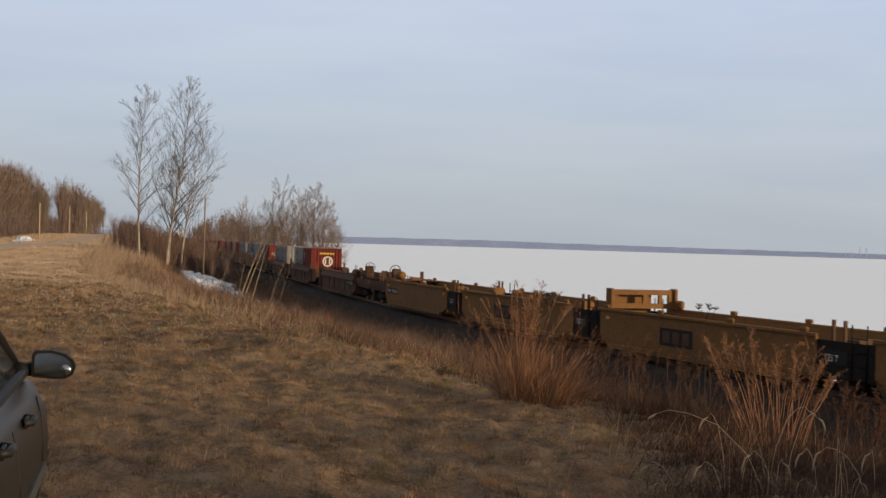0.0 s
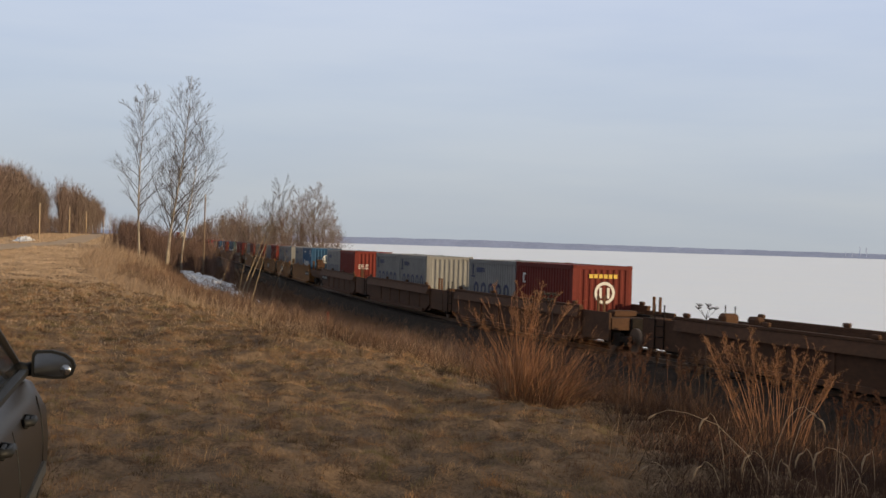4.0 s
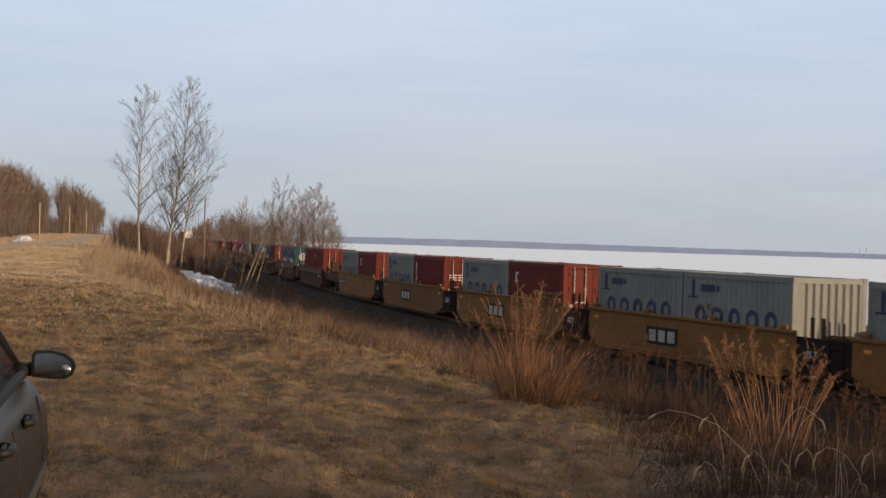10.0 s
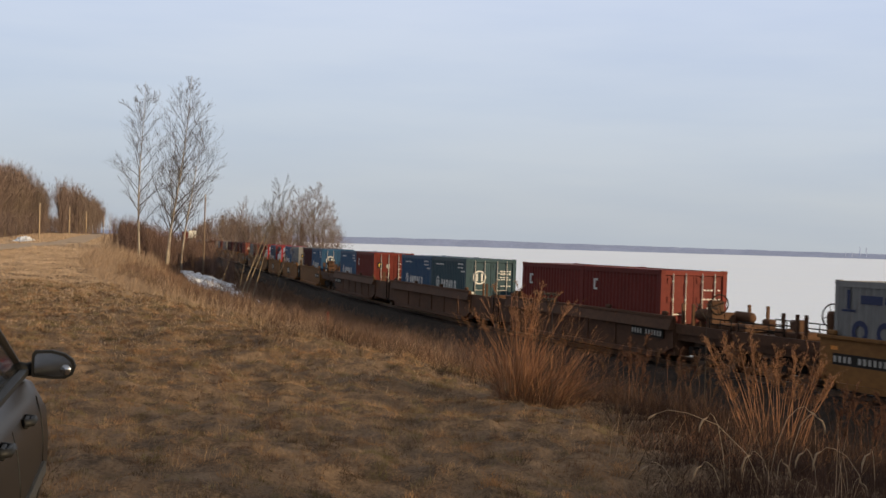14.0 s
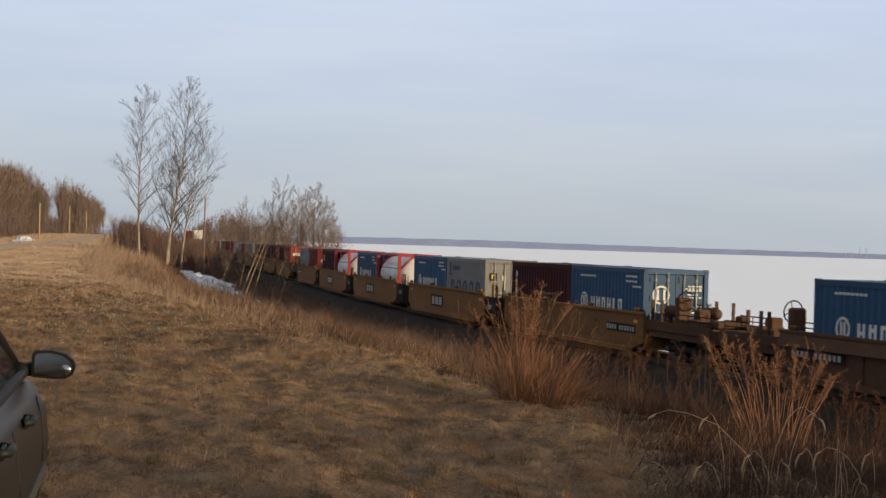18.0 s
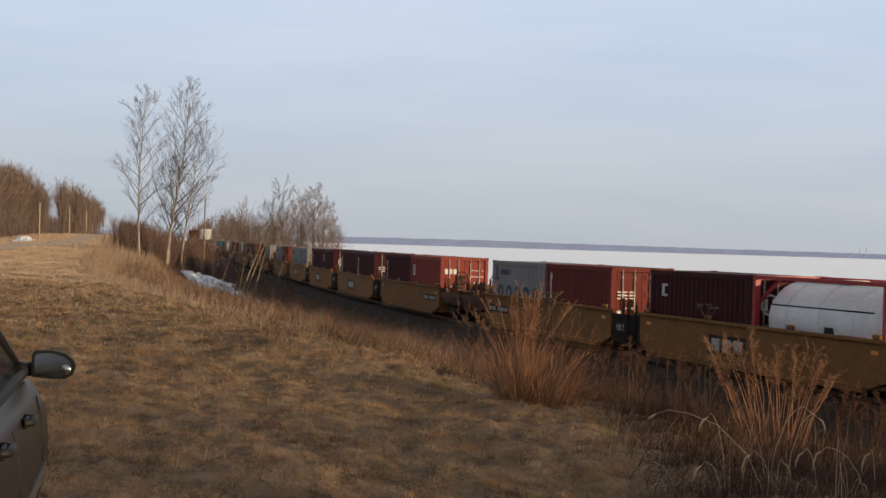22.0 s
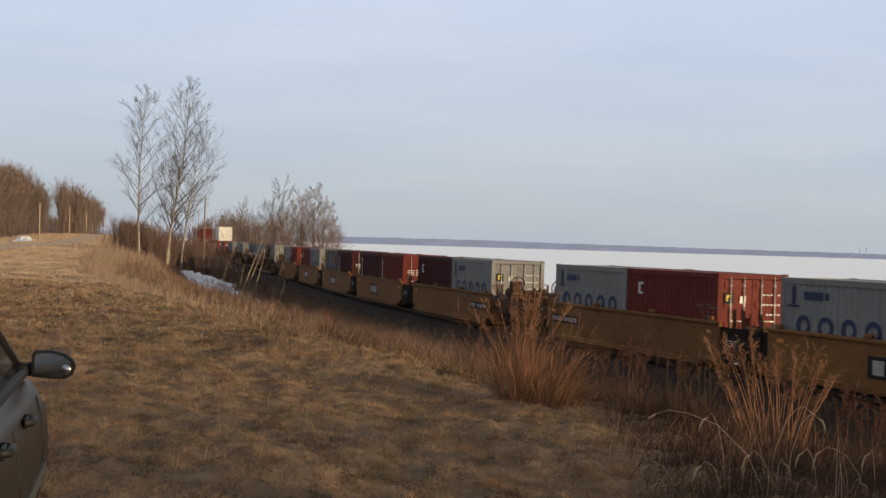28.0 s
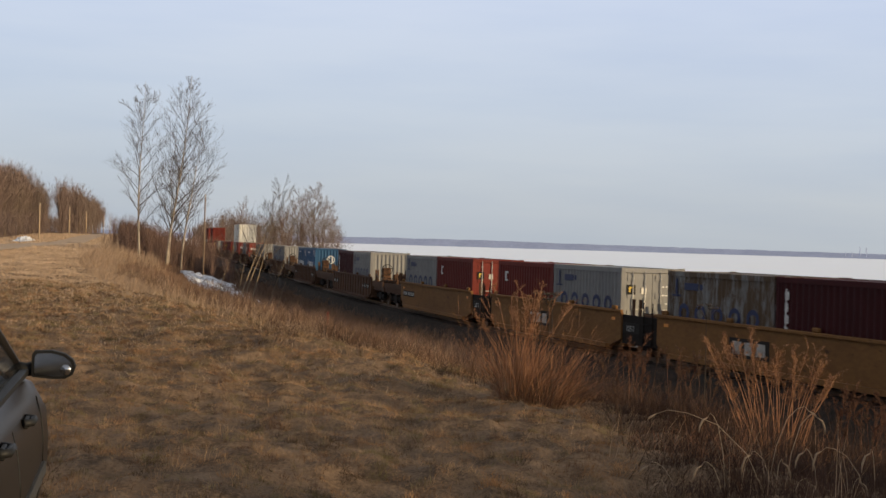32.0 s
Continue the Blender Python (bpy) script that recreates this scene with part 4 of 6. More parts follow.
def well_car(paint, y0, y1, front_gap, rear_gap, front_end=False, rear_end=False, ribs=False, plates=True, bulkhead=False):
    """One well of a container car. y runs to the rear from the front of its containers; gaps are to the next wells' ends."""
    look_word = {"well_yellow": "weathered yellow-brown steel well car", "well_brown": "dark brown rusty steel well car"}[paint]
    ob = tagged(new("well_car"), look_word + (" with ribbed sides" if ribs else "") + (" and an empty well" if bulkhead else ""), "railway car", "cars of the train")
    top, low, w = 1.44, 0.24, 1.36
    for sx in (-1, 1):
        bm = bmesh.new()
        # sloped-in ends of the deep side
        for y_a, y_b, za, zb in ((y0, y0 + 0.9, low + 0.3, low), (y0 + 0.9, y1 - 0.9, low, low), (y1 - 0.9, y1, low, low + 0.3)):
            vs = [bm.verts.new(c) for c in ((sx * w, y_a, za), (sx * w, y_b, zb), (sx * w, y_b, top), (sx * w, y_a, top),
                                            (sx * (w - 0.09), y_a, za), (sx * (w - 0.09), y_b, zb), (sx * (w - 0.09), y_b, top), (sx * (w - 0.09), y_a, top))]
            for q in ((0, 1, 2, 3), (7, 6, 5, 4), (0, 4, 5, 1), (3, 2, 6, 7), (0, 3, 7, 4), (1, 5, 6, 2)):
                bm.faces.new([vs[i] for i in q])
        side = part("side_panel", bm, paint, ob)
        part("top_chord", boxes((sx * w - 0.08, sx * w + 0.05, y0 - 0.05, y1 + 0.05, top, top + 0.1), bevel=0.015), paint, ob)
        part("bottom_chord", boxes((sx * w - 0.12, sx * w + 0.04, y0 + 0.9, y1 - 0.9, low - 0.06, low + 0.09)), paint, ob)
        if paint == "well_brown" and not ribs:
            # a deep proud chord along the top, and a few stiffeners below it
            bm = bmesh.new()
            prof = ((w - 0.05, top - 0.36), (w + 0.17, top - 0.34), (w + 0.055, top - 0.004), (w - 0.05, top - 0.004))
            ends = [[bm.verts.new((sx * x, y, z)) for x, z in prof] for y in (y0 + 0.02, y1 - 0.02)]
            for i in range(4):
                bm.faces.new((ends[0][i], ends[0][(i + 1) % 4], ends[1][(i + 1) % 4], ends[1][i]))
            bm.faces.new(ends[0][::-1])
            bm.faces.new(ends[1])
            part("chord_plate", bm, paint, ob)
            stiff = mesh_of("stiffener", boxes((sx * w - 0.04, sx * w + 0.04, -0.07, 0.07, low + 0.1, top - 0.36)), paint)
            for i in range(int((y1 - y0 - 2.4) / 2.3)):
                part("stiffener", stiff, paint, side).location = (0, y0 + 1.9 + 2.3 * i, 0)
        if ribs:
            rib = mesh_of("rib", boxes((sx * w - 0.02, sx * w + sx * 0.055 if sx > 0 else sx * w + 0.02, -0.05, 0.05, low + 0.1, top)
                                       if sx > 0 else (sx * w - 0.055, sx * w + 0.02, -0.05, 0.05, low + 0.1, top)), paint)
            for i in range(int((y1 - y0) / 0.95)):
                part("rib", rib, paint, side).location = (0, y0 + 0.5 + 0.95 * i, 0)
        if sx < 0:
            # plates and marks on the near side
            if plates:
                yc = y0 + 0.58 * (y1 - y0)
                plate = part("plate", boxes((-w - 0.006, -w, yc - 1.05, yc + 1.05, 0.55, 1.12)), "mark_black", side, "black painted panel with white blocks")
                for k in (-0.62, 0.0, 0.62):
                    part("mark", boxes((-w - 0.012, -w - 0.006, yc + k - 0.22, yc + k + 0.22, 0.65, 1.02)), "well_brown" if bulkhead else "mark_faded", plate)
            for here, ya, step in ((front_end, y0 + 0.7, 0.2), (rear_end, y1 - 0.7 - 2.0, 0.2)):
                if here:
                    plate = part("code_panel", boxes((-w - 0.064, -w - 0.058, ya - 0.12, ya + 2.15, 0.78, 1.08)) if paint == "well_brown" and not ribs
                                 else boxes((-w - 0.006, -w, ya - 0.12, ya + 2.15, 0.78, 1.08)), "mark_black", side, "black panel with white code bars")
                    dx = 0.058 if paint == "well_brown" and not ribs else 0.0
                    part("mark", boxes(*[(-w - dx - 0.012, -w - dx - 0.006, ya + step * i, ya + step * i + 0.11, 0.85, 1.01) for i in range(11) if i != 6]), "mark_faded", plate, "white painted code bars")
            for k in range(2):
                yk = y0 + 0.6 + k * (y1 - y0 - 1.2)
                part("reflector", boxes((-w - 0.008, -w, yk - 0.14, yk + 0.14, 1.16, 1.26)), "mark_orange", side, "small orange reflector")
    for y in (y0 - 0.02, y1 - 0.08):
        part("end_bulkhead", boxes((-w + 0.08, w - 0.08, y, y + 0.1, 0.3, 1.3)), paint, ob)
    part("well_floor", boxes((-w + 0.1, w - 0.1, y0 + 0.05, y1 - 0.05, 0.28, 0.38)), paint, ob)
    # guide castings on the chords
    guide = mesh_of("guide", boxes((-0.06, 0.06, -0.16, 0.16, 0, 0.13), bevel=0.03), paint)
    for sx in (-1, 1):
        for f in (0.04, 0.33, 0.66, 0.96):
            part("guide", guide, paint, ob).location = (sx * (w - 0.0), y0 + f * (y1 - y0), top + 0.1)
    # decks at both ends
    for sgn, yb, gap, is_end in ((-1, y0, front_gap, front_end), (1, y1, rear_gap, rear_end)):
        reach = gap / 2 - (0.22 if is_end else 0.12)
        ya, yz = (yb - reach, yb) if sgn < 0 else (yb, yb + reach)
        deck = part("end_deck", boxes((-1.2, 1.2, ya, yz, 0.78, 1.2)), "well_brown", ob, "rusty brown steel end deck")
        for x in (-1.29, 1.21):
            part("side_plate", boxes((x, x + 0.08, ya + 0.04, yz + (0 if sgn < 0 else -0.04), 1.0 if is_end else 0.4, 1.3 if is_end else 1.38)), "well_brown" if paint == "well_brown" or is_end else "steel_dark", deck, "rusty steel side plate")
        part("center_sill", boxes((-0.42, 0.42, ya + 0.02, yz - 0.02, 0.2, 0.78)), "steel_dark", deck, "dark steel beam under the deck")
        part("deck_box", boxes((-0.75, 0.15, (ya + yz) / 2 - 0.35, (ya + yz) / 2 + 0.25, 1.2, 1.42), bevel=0.04), "well_brown", deck)
        part("deck_pipe", boxes((0.3, 0.42, ya + 0.1, yz - 0.1, 1.2, 1.3)), "steel_dark", deck)
        ym = (ya + yz) / 2
        # posts, steps and a wheel beside the gap
        for sx in (-1, 1):
            if is_end:
                continue
            if sgn < 0:
                for dy in (-0.25, 0.25):
                    part("post", boxes((sx * 1.1 - 0.04, sx * 1.1 + 0.04, ym + dy - 0.04, ym + dy + 0.04, 1.2, 1.92)), "well_brown", deck, "rusty steel post")
                continue
            bm = bmesh.new()
            for dy in (-0.3, 0.3):
                tube(bm, [(sx * 1.32, ym + dy, 0.4), (sx * 1.32, ym + dy, 1.85)], 0.022, 5)
            for zz in (0.45, 0.8, 1.15, 1.5):
                tube(bm, [(sx * 1.32, ym - 0.3, zz), (sx * 1.32, ym + 0.3, zz)], 0.016, 5)
            part("ladder", bm, "steel_dark", ob)
        if sgn < 0 and not is_end and paint == "well_yellow":
            panel = part("number_panel", boxes((-1.302, -1.29, ym - 0.62, ym + 0.62, 0.78, 1.12)), "mark_black", deck)
            part("mark", words("125 T", 0.26), "mark_white", panel).matrix_basis = Matrix.Translation((-1.306, ym + 0.35, 0.84)) @ Matrix.Rotation(radians(-90), 4, "Z") @ Matrix.Rotation(radians(90), 4, "X")
        if is_end:
            end_gear(ob, deck, sgn, yb, reach)
        if is_end and sgn > 0:
            # an air tank where the well is empty
            if bulkhead:
                bm = bmesh.new()
                prof = [(-0.62, 0.06), (-0.6, 0.16), (-0.5, 0.23), (0.5, 0.23), (0.6, 0.16), (0.62, 0.06)]
                tube(bm, [(-0.75, yb - 0.85 + u, 1.78) for u, r in prof], [r for u, r in prof], 16)
                part("air_tank", bm, paint, ob, "tan cylindrical air tank")
                part("platform", boxes((-1.2, 1.2, yb - 1.7, yb + 1.2, 1.5, 1.55)), "well_brown", ob)
        if is_end:
            part("coupler", boxes((-0.14, 0.14, ya - 0.22 if sgn < 0 else yz, ya if sgn < 0 else yz + 0.22, 0.72, 0.95), bevel=0.03), "steel_dark", ob)
            truck(ob, ym)
            part("deck_valve", boxes((-0.2, 0.25, ym + 0.55, ym + 0.9, 1.2, 1.72), bevel=0.05), "well_brown", deck)
            part("deck_valve", boxes((0.5, 0.8, ym - 0.9, ym - 0.5, 1.2, 1.6), bevel=0.05), "well_brown", deck)
        else:
            part("connector", boxes((-0.5, 0.5, ya - 0.1 if sgn < 0 else yz - 0.3, ya + 0.3 if sgn < 0 else yz + 0.1, 0.6, 1.2), bevel=0.05), "steel_dark", ob)
            if sgn < 0:
                truck(ob, yb - gap / 2)
    if bulkhead == 2:
        yb = y1 - 0.6
        part("bulkhead", boxes((-1.2, 1.2, yb, yb + 0.12, 1.54, 1.72), (-1.2, 1.2, yb, yb + 0.12, 2.02, 2.2), (-1.2, -1.0, yb, yb + 0.12, 1.72, 2.02),
                               (0.0, 0.2, yb, yb + 0.12, 1.72, 2.02), (0.62, 0.75, yb, yb + 0.12, 1.72, 2.02), (1.0, 1.2, yb, yb + 0.12, 1.72, 2.02)), paint, ob, "tan steel bulkhead with three openings")
        for x in (-1.32, 1.2):
            part("bulkhead_post", boxes((x, x + 0.12, yb - 0.1, yb + 0.3, 1.5, 2.24), bevel=0.02), paint, ob)
        part("bulkhead_back", boxes((-1.2, 0.55, yb + 0.45, yb + 0.52, 1.4, 2.12)), paint, ob)
        part("bulkhead_foot", boxes((1.2, 1.4, yb - 0.5, yb - 0.15, 1.54, 1.84), bevel=0.06), paint, ob)
    elif bulkhead:
        for k, (x, y, w2, l2, h2) in enumerate(((0.2, y1 - 0.5, 0.6, 0.4, 0.18), (0.95, y1 - 0.9, 0.35, 0.6, 0.1), (-0.6, y0 + 0.4, 0.55, 0.4, 0.12))):
            part("pedestal", boxes((x - w2 / 2, x + w2 / 2, y - l2 / 2, y + l2 / 2, 1.0, 1.5 + h2), bevel=0.09), paint, ob, "tan steel container pedestal")
    return ob


KINDS = {}


def load(kind):
    """One container of a kind: built once, then copied."""
    specs = {
        "grey": dict(paint="grey_paint", end="doors", marks="round_letters", end_marks="sign", label="pale grey corrugated container with dark blue marks"),
        "grey_rib": dict(paint="grey_paint", end="ribs", marks="round_letters", end_marks="none", label="pale grey container with a plain ribbed end"),
        "stained": dict(paint="stained_paint", end="doors", marks="round_letters", end_marks="none", label="grey container streaked with brown stains"),
        "blue_rib": dict(paint="blue_paint", end="ribs", marks="white_letters", end_marks="ring", label="blue corrugated container with white marks and ribbed end"),
        "blue": dict(paint="blue_paint", end="doors", marks="white_letters", end_marks="ring", label="blue corrugated container with white painted marks"),
        "teal": dict(paint="teal_paint", end="doors", marks="white_letters", end_marks="ring", label="dark teal corrugated container with white painted marks"),
        "red_plain": dict(paint="red_paint", end="doors", marks="small", end_marks="none", label="red-brown container with plain doors and steel rods"),
        "red": dict(paint="red_paint", end="doors", marks="small", end_marks="sign", label="red-brown corrugated container with steel door rods"),
        "red_blocks": dict(paint="red_paint", end="doors", marks="upright", end_marks="blocks", label="red-brown container with white blocks on its doors"),
        "red_wide": dict(paint="brick_paint", end="doors", marks="letter", end_marks="wide", label="brick-red container with short white bars on its doors"),
        "red_rib": dict(paint="red_paint", end="ribs", marks="small", end_marks="big_ring", label="red-brown container with a large white ring on its end"),
        "red_rib_blocks": dict(paint="red_paint", end="ribs", marks="none", end_marks="blocks", label="red-brown container with a plain ribbed end"),
        "maroon": dict(paint="maroon_paint", end="doors", marks="upright", end_marks="blocks", label="dark maroon container with white upright marks"),
        "maroon_small": dict(paint="maroon_paint", end="doors", marks="small", end_marks="ring", label="dark maroon container with a small white panel"),
        "white_long": dict(paint="white_paint", end="ribs", marks="none", end_marks="none", length=12.19, label="long plain white container stacked on another"),
        "red_long": dict(paint="red_paint", end="ribs", marks="none", end_marks="none", length=12.19, label="long orange-red container stacked on another"),
    }
    if kind == "tank":
        return tank_container()
    return container(**specs[kind])


def place_load(kind, front, y_mid, z):
    if kind not in KINDS:
        ob = KINDS[kind] = load(kind)
    else:
        ob = copy_thing(KINDS[kind], Matrix())
    MOVING.append((ob, front, y_mid, z))


def place_car(key, front, **kw):
    if key not in KINDS:
        ob = KINDS[key] = well_car(**kw)
    else:
        ob = copy_thing(KINDS[key], Matrix())
    MOVING.append((ob, front, 0.0, 0.0))


# each car: its paint, ribs, and its wells: (front of the load along the train, rear box, front box, box on top)
CARS = [
    ("well_yellow", False, [(-241.8, None, None), (-226.3, None, None), (-210.9, None, None), (-195.5, None, None), (-180.1, None, None)]),
    ("well_brown", False, [(-156.9, None, None), (-135.1, "grey", "red_rib"), (-115.7, "grey", "grey_rib"), (-96.3, "grey", "red_rib_blocks")]),
    ("well_yellow", False, [(-74.6, "grey", "blue_rib"), (-59.2, "grey", "grey_rib"), (-43.9, "grey", "red_plain"), (-28.6, "grey", "red_blocks"), (-13.2, "grey", "red_plain")]),
    ("well_brown", False, [(8.3, "red_plain", "red_plain"), (27.9, "blue", "teal"), (47.6, "blue", "red")]),
    ("well_yellow", False, [(69.4, "maroon", "blue"), (85.0, "blue", "grey"), (100.8, "blue", "tank"), (116.5, "maroon_small", "tank"), (131.6, "grey", "red_blocks")]),
    ("well_yellow", False, [(151.7, "maroon", "red_wide"), (167.0, "maroon", "maroon"), (182.7, "maroon", "maroon_small"), (198.2, "grey", "grey"), (213.7, "grey", "red")]),
    ("well_yellow", False, [(233.2, "maroon_small", "grey"), (248.7, "maroon", "red_blocks"), (264.0, "stained", "maroon"), (279.5, "red", "grey"), (295.2, "grey", "red")]),
    ("well_brown", True, [(317.0, "maroon", "grey_rib")]),
    ("well_brown", True, [(341.5, "blue", "blue_rib")]),
    ("well_brown", True, [(366.0, "grey", "grey_rib")]),
    ("well_brown", True, [(390.0, "grey", "grey_rib")]),
    ("well_brown", True, [(413.0, "grey", "red_wide")]),
    ("well_brown", True, [(434.0, "grey", "red_wide", "white_long")]),
    ("well_brown", True, [(454.0, "red", "red")]),
    ("well_brown", True, [(474.0, "grey", "red")]),
    ("well_brown", True, [(495.0, "red", "grey_rib")]),
    ("well_brown", True, [(518.0, "maroon", "red", "red_long")]),
    ("well_brown", True, [(540.0, "grey", "red", "red_long")]),
    ("well_brown", True, [(562.0, "maroon", "grey")]),
]


def build_train():
    for c, (paint, ribs, wells) in enumerate(CARS):
        pitch = wells[-1][0] - wells[-2][0] if len(wells) > 1 else 0
        slack = 0.35 if pitch < 17 and len(wells) > 1 else 1.2
        for i, (front, rear_kind, front_kind, *top) in enumerate(wells):
            gap = round(pitch, 0) + 0.4 - 12.2 - 2 * slack if pitch else 5.0
            first, last = i == 0, i == len(wells) - 1
            ahead = front - CARS[c - 1][2][-1][0] - 12.2 if c else 9.3
            behind = CARS[c + 1][2][0][0] - front - 12.2 if c + 1 < len(CARS) else 9.3
            fg = min(max(ahead - slack * 2, 3.6), 10.0) if first else gap
            rg = min(max(behind - slack * 2, 3.6), 10.0) if last else gap
            fg, rg = round(fg, 0), round(rg, 0)
            place_car((paint, ribs, slack, fg, rg, first, last, front_kind is None, front == -210.9), front,
                      paint=paint, y0=-slack, y1=12.2 + slack, front_gap=fg, rear_gap=rg, front_end=first, rear_end=last,
                      ribs=ribs, plates=paint == "well_yellow" and not first and not last, bulkhead=2 if front == -210.9 else int(front_kind is None))
            if front_kind:
                place_load(front_kind, front, 3.03, 0.39)
                place_load(rear_kind, front, 9.16, 0.39)
                for k in top:
                    place_load(k, front, 6.1, 0.39 + CH + 0.01)


build_train()


# ---- trees ----
def grow(bm, p, d, length, r, depth, spread=0.6, up=0.25, kids=4, sides=4, rnd=random, thin=0.0, bend=0.10, short=(0.42, 0.62)):
    """A limb with its twigs, thinning to its tip."""
    n = 4 if depth > 1 else 3
    pts, dirs = [Vector(p)], []
    d = Vector(d).normalized()
    for i in range(n):
        d = (d + Vector((rnd.gauss(0, bend), rnd.gauss(0, bend), rnd.gauss(0, bend * 0.6) + up * 0.16))).normalized()
        dirs.append(d)
        pts.append(pts[-1] + d * (length / n))
    tube(bm, pts, [max(r * (1 - 0.8 * i / n), thin) for i in range(n + 1)], sides if depth > 1 else 3, cap=False)
    if depth <= 0:
        return
    for k in range(kids):
        f = 0.25 + 0.72 * (k + rnd.random() * 0.6) / kids
        i = min(int(f * n), n - 1)
        q = pts[i].lerp(pts[i + 1], f * n - i)
        a = rnd.uniform(0, 2 * math.pi)
        side = dirs[i].orthogonal().normalized()
        side = Matrix.Rotation(a, 3, dirs[i]) @ side
        nd = (dirs[i] * (1 - spread) + side * spread + Vector((0, 0, up))).normalized()
        grow(bm, q, nd, length * rnd.uniform(*short) * (1.15 - 0.5 * f), r * 0.5 * (1 - 0.5 * f), depth - 1, spread, up, kids, sides, rnd, thin, bend, short)


def bare_tree(name, height, r, seed, bark, label, lean=(0, 0), limbs=26, first=0.18, reach=0.30, kids=5, depth=2, group="", twig="twig", thin=0.0, rise=0.7, bend=0.1, spread=0.55, up=0.22, short=(0.42, 0.62), limb=0.34, taper=0.75):
    rnd = random.Random(seed)
    ob = tagged(new(name), label, "tree", group)
    bm = bmesh.new()
    n = 10
    pts, p = [], Vector((0, 0, -0.3))
    for i in range(n + 1):
        f = i / n
        pts.append(Vector((lean[0] * f ** 1.3 * height + 0.01 * height * math.sin(seed + 5 * f), lean[1] * f * height + 0.008 * height * math.cos(seed * 2 + 6 * f), -0.3 + f * (height + 0.3))))
    tube(bm, pts, [r * max(1 - 1.12 * i / n, 0.1) for i in range(n + 1)], 8)
    part("trunk", bm, bark, ob)
    bm = bmesh.new()
    for k in range(limbs):
        f = first + (0.97 - first) * (k / limbs) ** 0.9
        i = min(int(f * n), n - 1)
        q = pts[i].lerp(pts[i + 1], f * n - i)
        a = k * 2.4 + rnd.uniform(-0.5, 0.5)
        steep = rise + 0.5 * f + rnd.uniform(-0.2, 0.3)
        d = Vector((math.cos(a), math.sin(a), steep))
        L = height * reach * (1.05 - taper * f if taper else 1.25 * (1.03 - f) * (0.45 + f)) * rnd.uniform(0.65, 1.2)
        grow(bm, q, d, L, r * limb * (1.05 - f), depth, spread, up, kids, 4, rnd, thin, bend, short)
    part("crown", bm, twig, ob)
    return ob


def set_on(ob, x, y, turn=0, sink=0.0):
    ob.matrix_basis = pose(x, y, float(land(x, y)) - sink, 0, 0, turn)
    return ob


def spot(s, l):
    x, y, _ = on_track(s, l)
    return float(x), float(y)


# ---- the birches and the trees by the lake ----
for k, (x, y, h, lean, seed) in enumerate(((-29.6, 135.0, 17.3, (0.0, 0), 3), (-27.3, 138.0, 19.2, (0.100, 0), 11),
                                           (-25.8, 137.5, 15.2, (0.10, 0), 23), (-27.6, 139.5, 12.0, (0.02, 0), 31))):
    t = bare_tree("birch_tree", h, (0.13, 0.155, 0.125, 0.1)[k], seed, "birch_bark",
                  "tall bare birch with pale trunk and fine twigs", lean, limbs=(36, 44, 36, 22)[k], first=0.17, reach=0.36, taper=0, kids=5,
                  thin=0.0085, rise=1.0, bend=0.07, spread=0.42, up=0.16, short=(0.4, 0.66), limb=0.5, group="birches on the bank")
    set_on(t, x, y, 0)

SHORE_TREE = [bare_tree("shore_tree", 9.5, 0.13, 41 + i, "brown_bark", "bare brown alder on the lake shore behind the track", (0.03 * i - 0.03, 0), limbs=28,
                        first=0.06, reach=0.46, kids=5, thin=0.008, rise=1.3, bend=0.07, spread=0.42, up=0.2, short=(0.46, 0.7), limb=0.42, group="trees on the shore", twig="twig_brown") for i in range(3)]
rnd = random.Random(5)
# along the shore, away from the track, height
SHORE = [(186, -8.2, 13.2), (184, -9.4, 11.4), (179, -9.8, 9.2), (176, -10.3, 7.6), (195, -7.6, 12.2), (206, -7.2, 11.6), (190, -8.9, 11.0),
         (216, -7.6, 10.4), (228, -8.0, 9.8), (240, -7.5, 9.6), (252, -8.6, 10.4), (268, -8.2, 9.0)]
SHORE += [(290 + 26 * i + rnd.uniform(-6, 6), -7.5 - rnd.uniform(0, 2.5), rnd.uniform(9.5, 11.5) if i < 2 else rnd.uniform(12, 14.5)) for i in range(8)]
for i, (s, l, h) in enumerate(SHORE):
    x, y = spot(s, l)
    z = float(ground_z(np.float64(s), np.float64(l)))
    ob = SHORE_TREE[i] if i < 3 else copy_thing(SHORE_TREE[i % 3], Matrix())
    ob.matrix_basis = pose(x, y, z - 0.1, 0, 0, rnd.uniform(0, 360)) @ Matrix.Scale(h / 9.5, 4)

# young poplars that lean out of the ditch: along the track, away from it, height, lean
for i, (s, l, h, lean, r) in enumerate(((74.0, 9.6, 7.2, 0.34, 0.06), (71.0, 9.4, 5.6, 0.26, 0.045), (77.0, 9.2, 6.6, 0.42, 0.06), (72.0, 8.4, 3.9, 0.36, 0.035),
                                        (75.0, 7.4, 3.2, 0.30, 0.028), (70.0, 10.1, 3.6, 0.12, 0.028), (78.0, 10.4, 4.6, 0.30, 0.032))):
    ob = bare_tree("sapling", h, r, 61 + i, "pale_bark", "slender pale-barked young poplar leaning out of the ditch", (lean, 0), limbs=14 if h > 5 else 9,
                   first=0.36, reach=0.42, kids=3, depth=2 if h > 5 else 1, thin=0.0055, rise=1.5, bend=0.07, spread=0.34, up=0.12, short=(0.45, 0.72), limb=0.42, group="saplings on the bank")
    x, y = spot(s, l)
    set_on(ob, x, y)


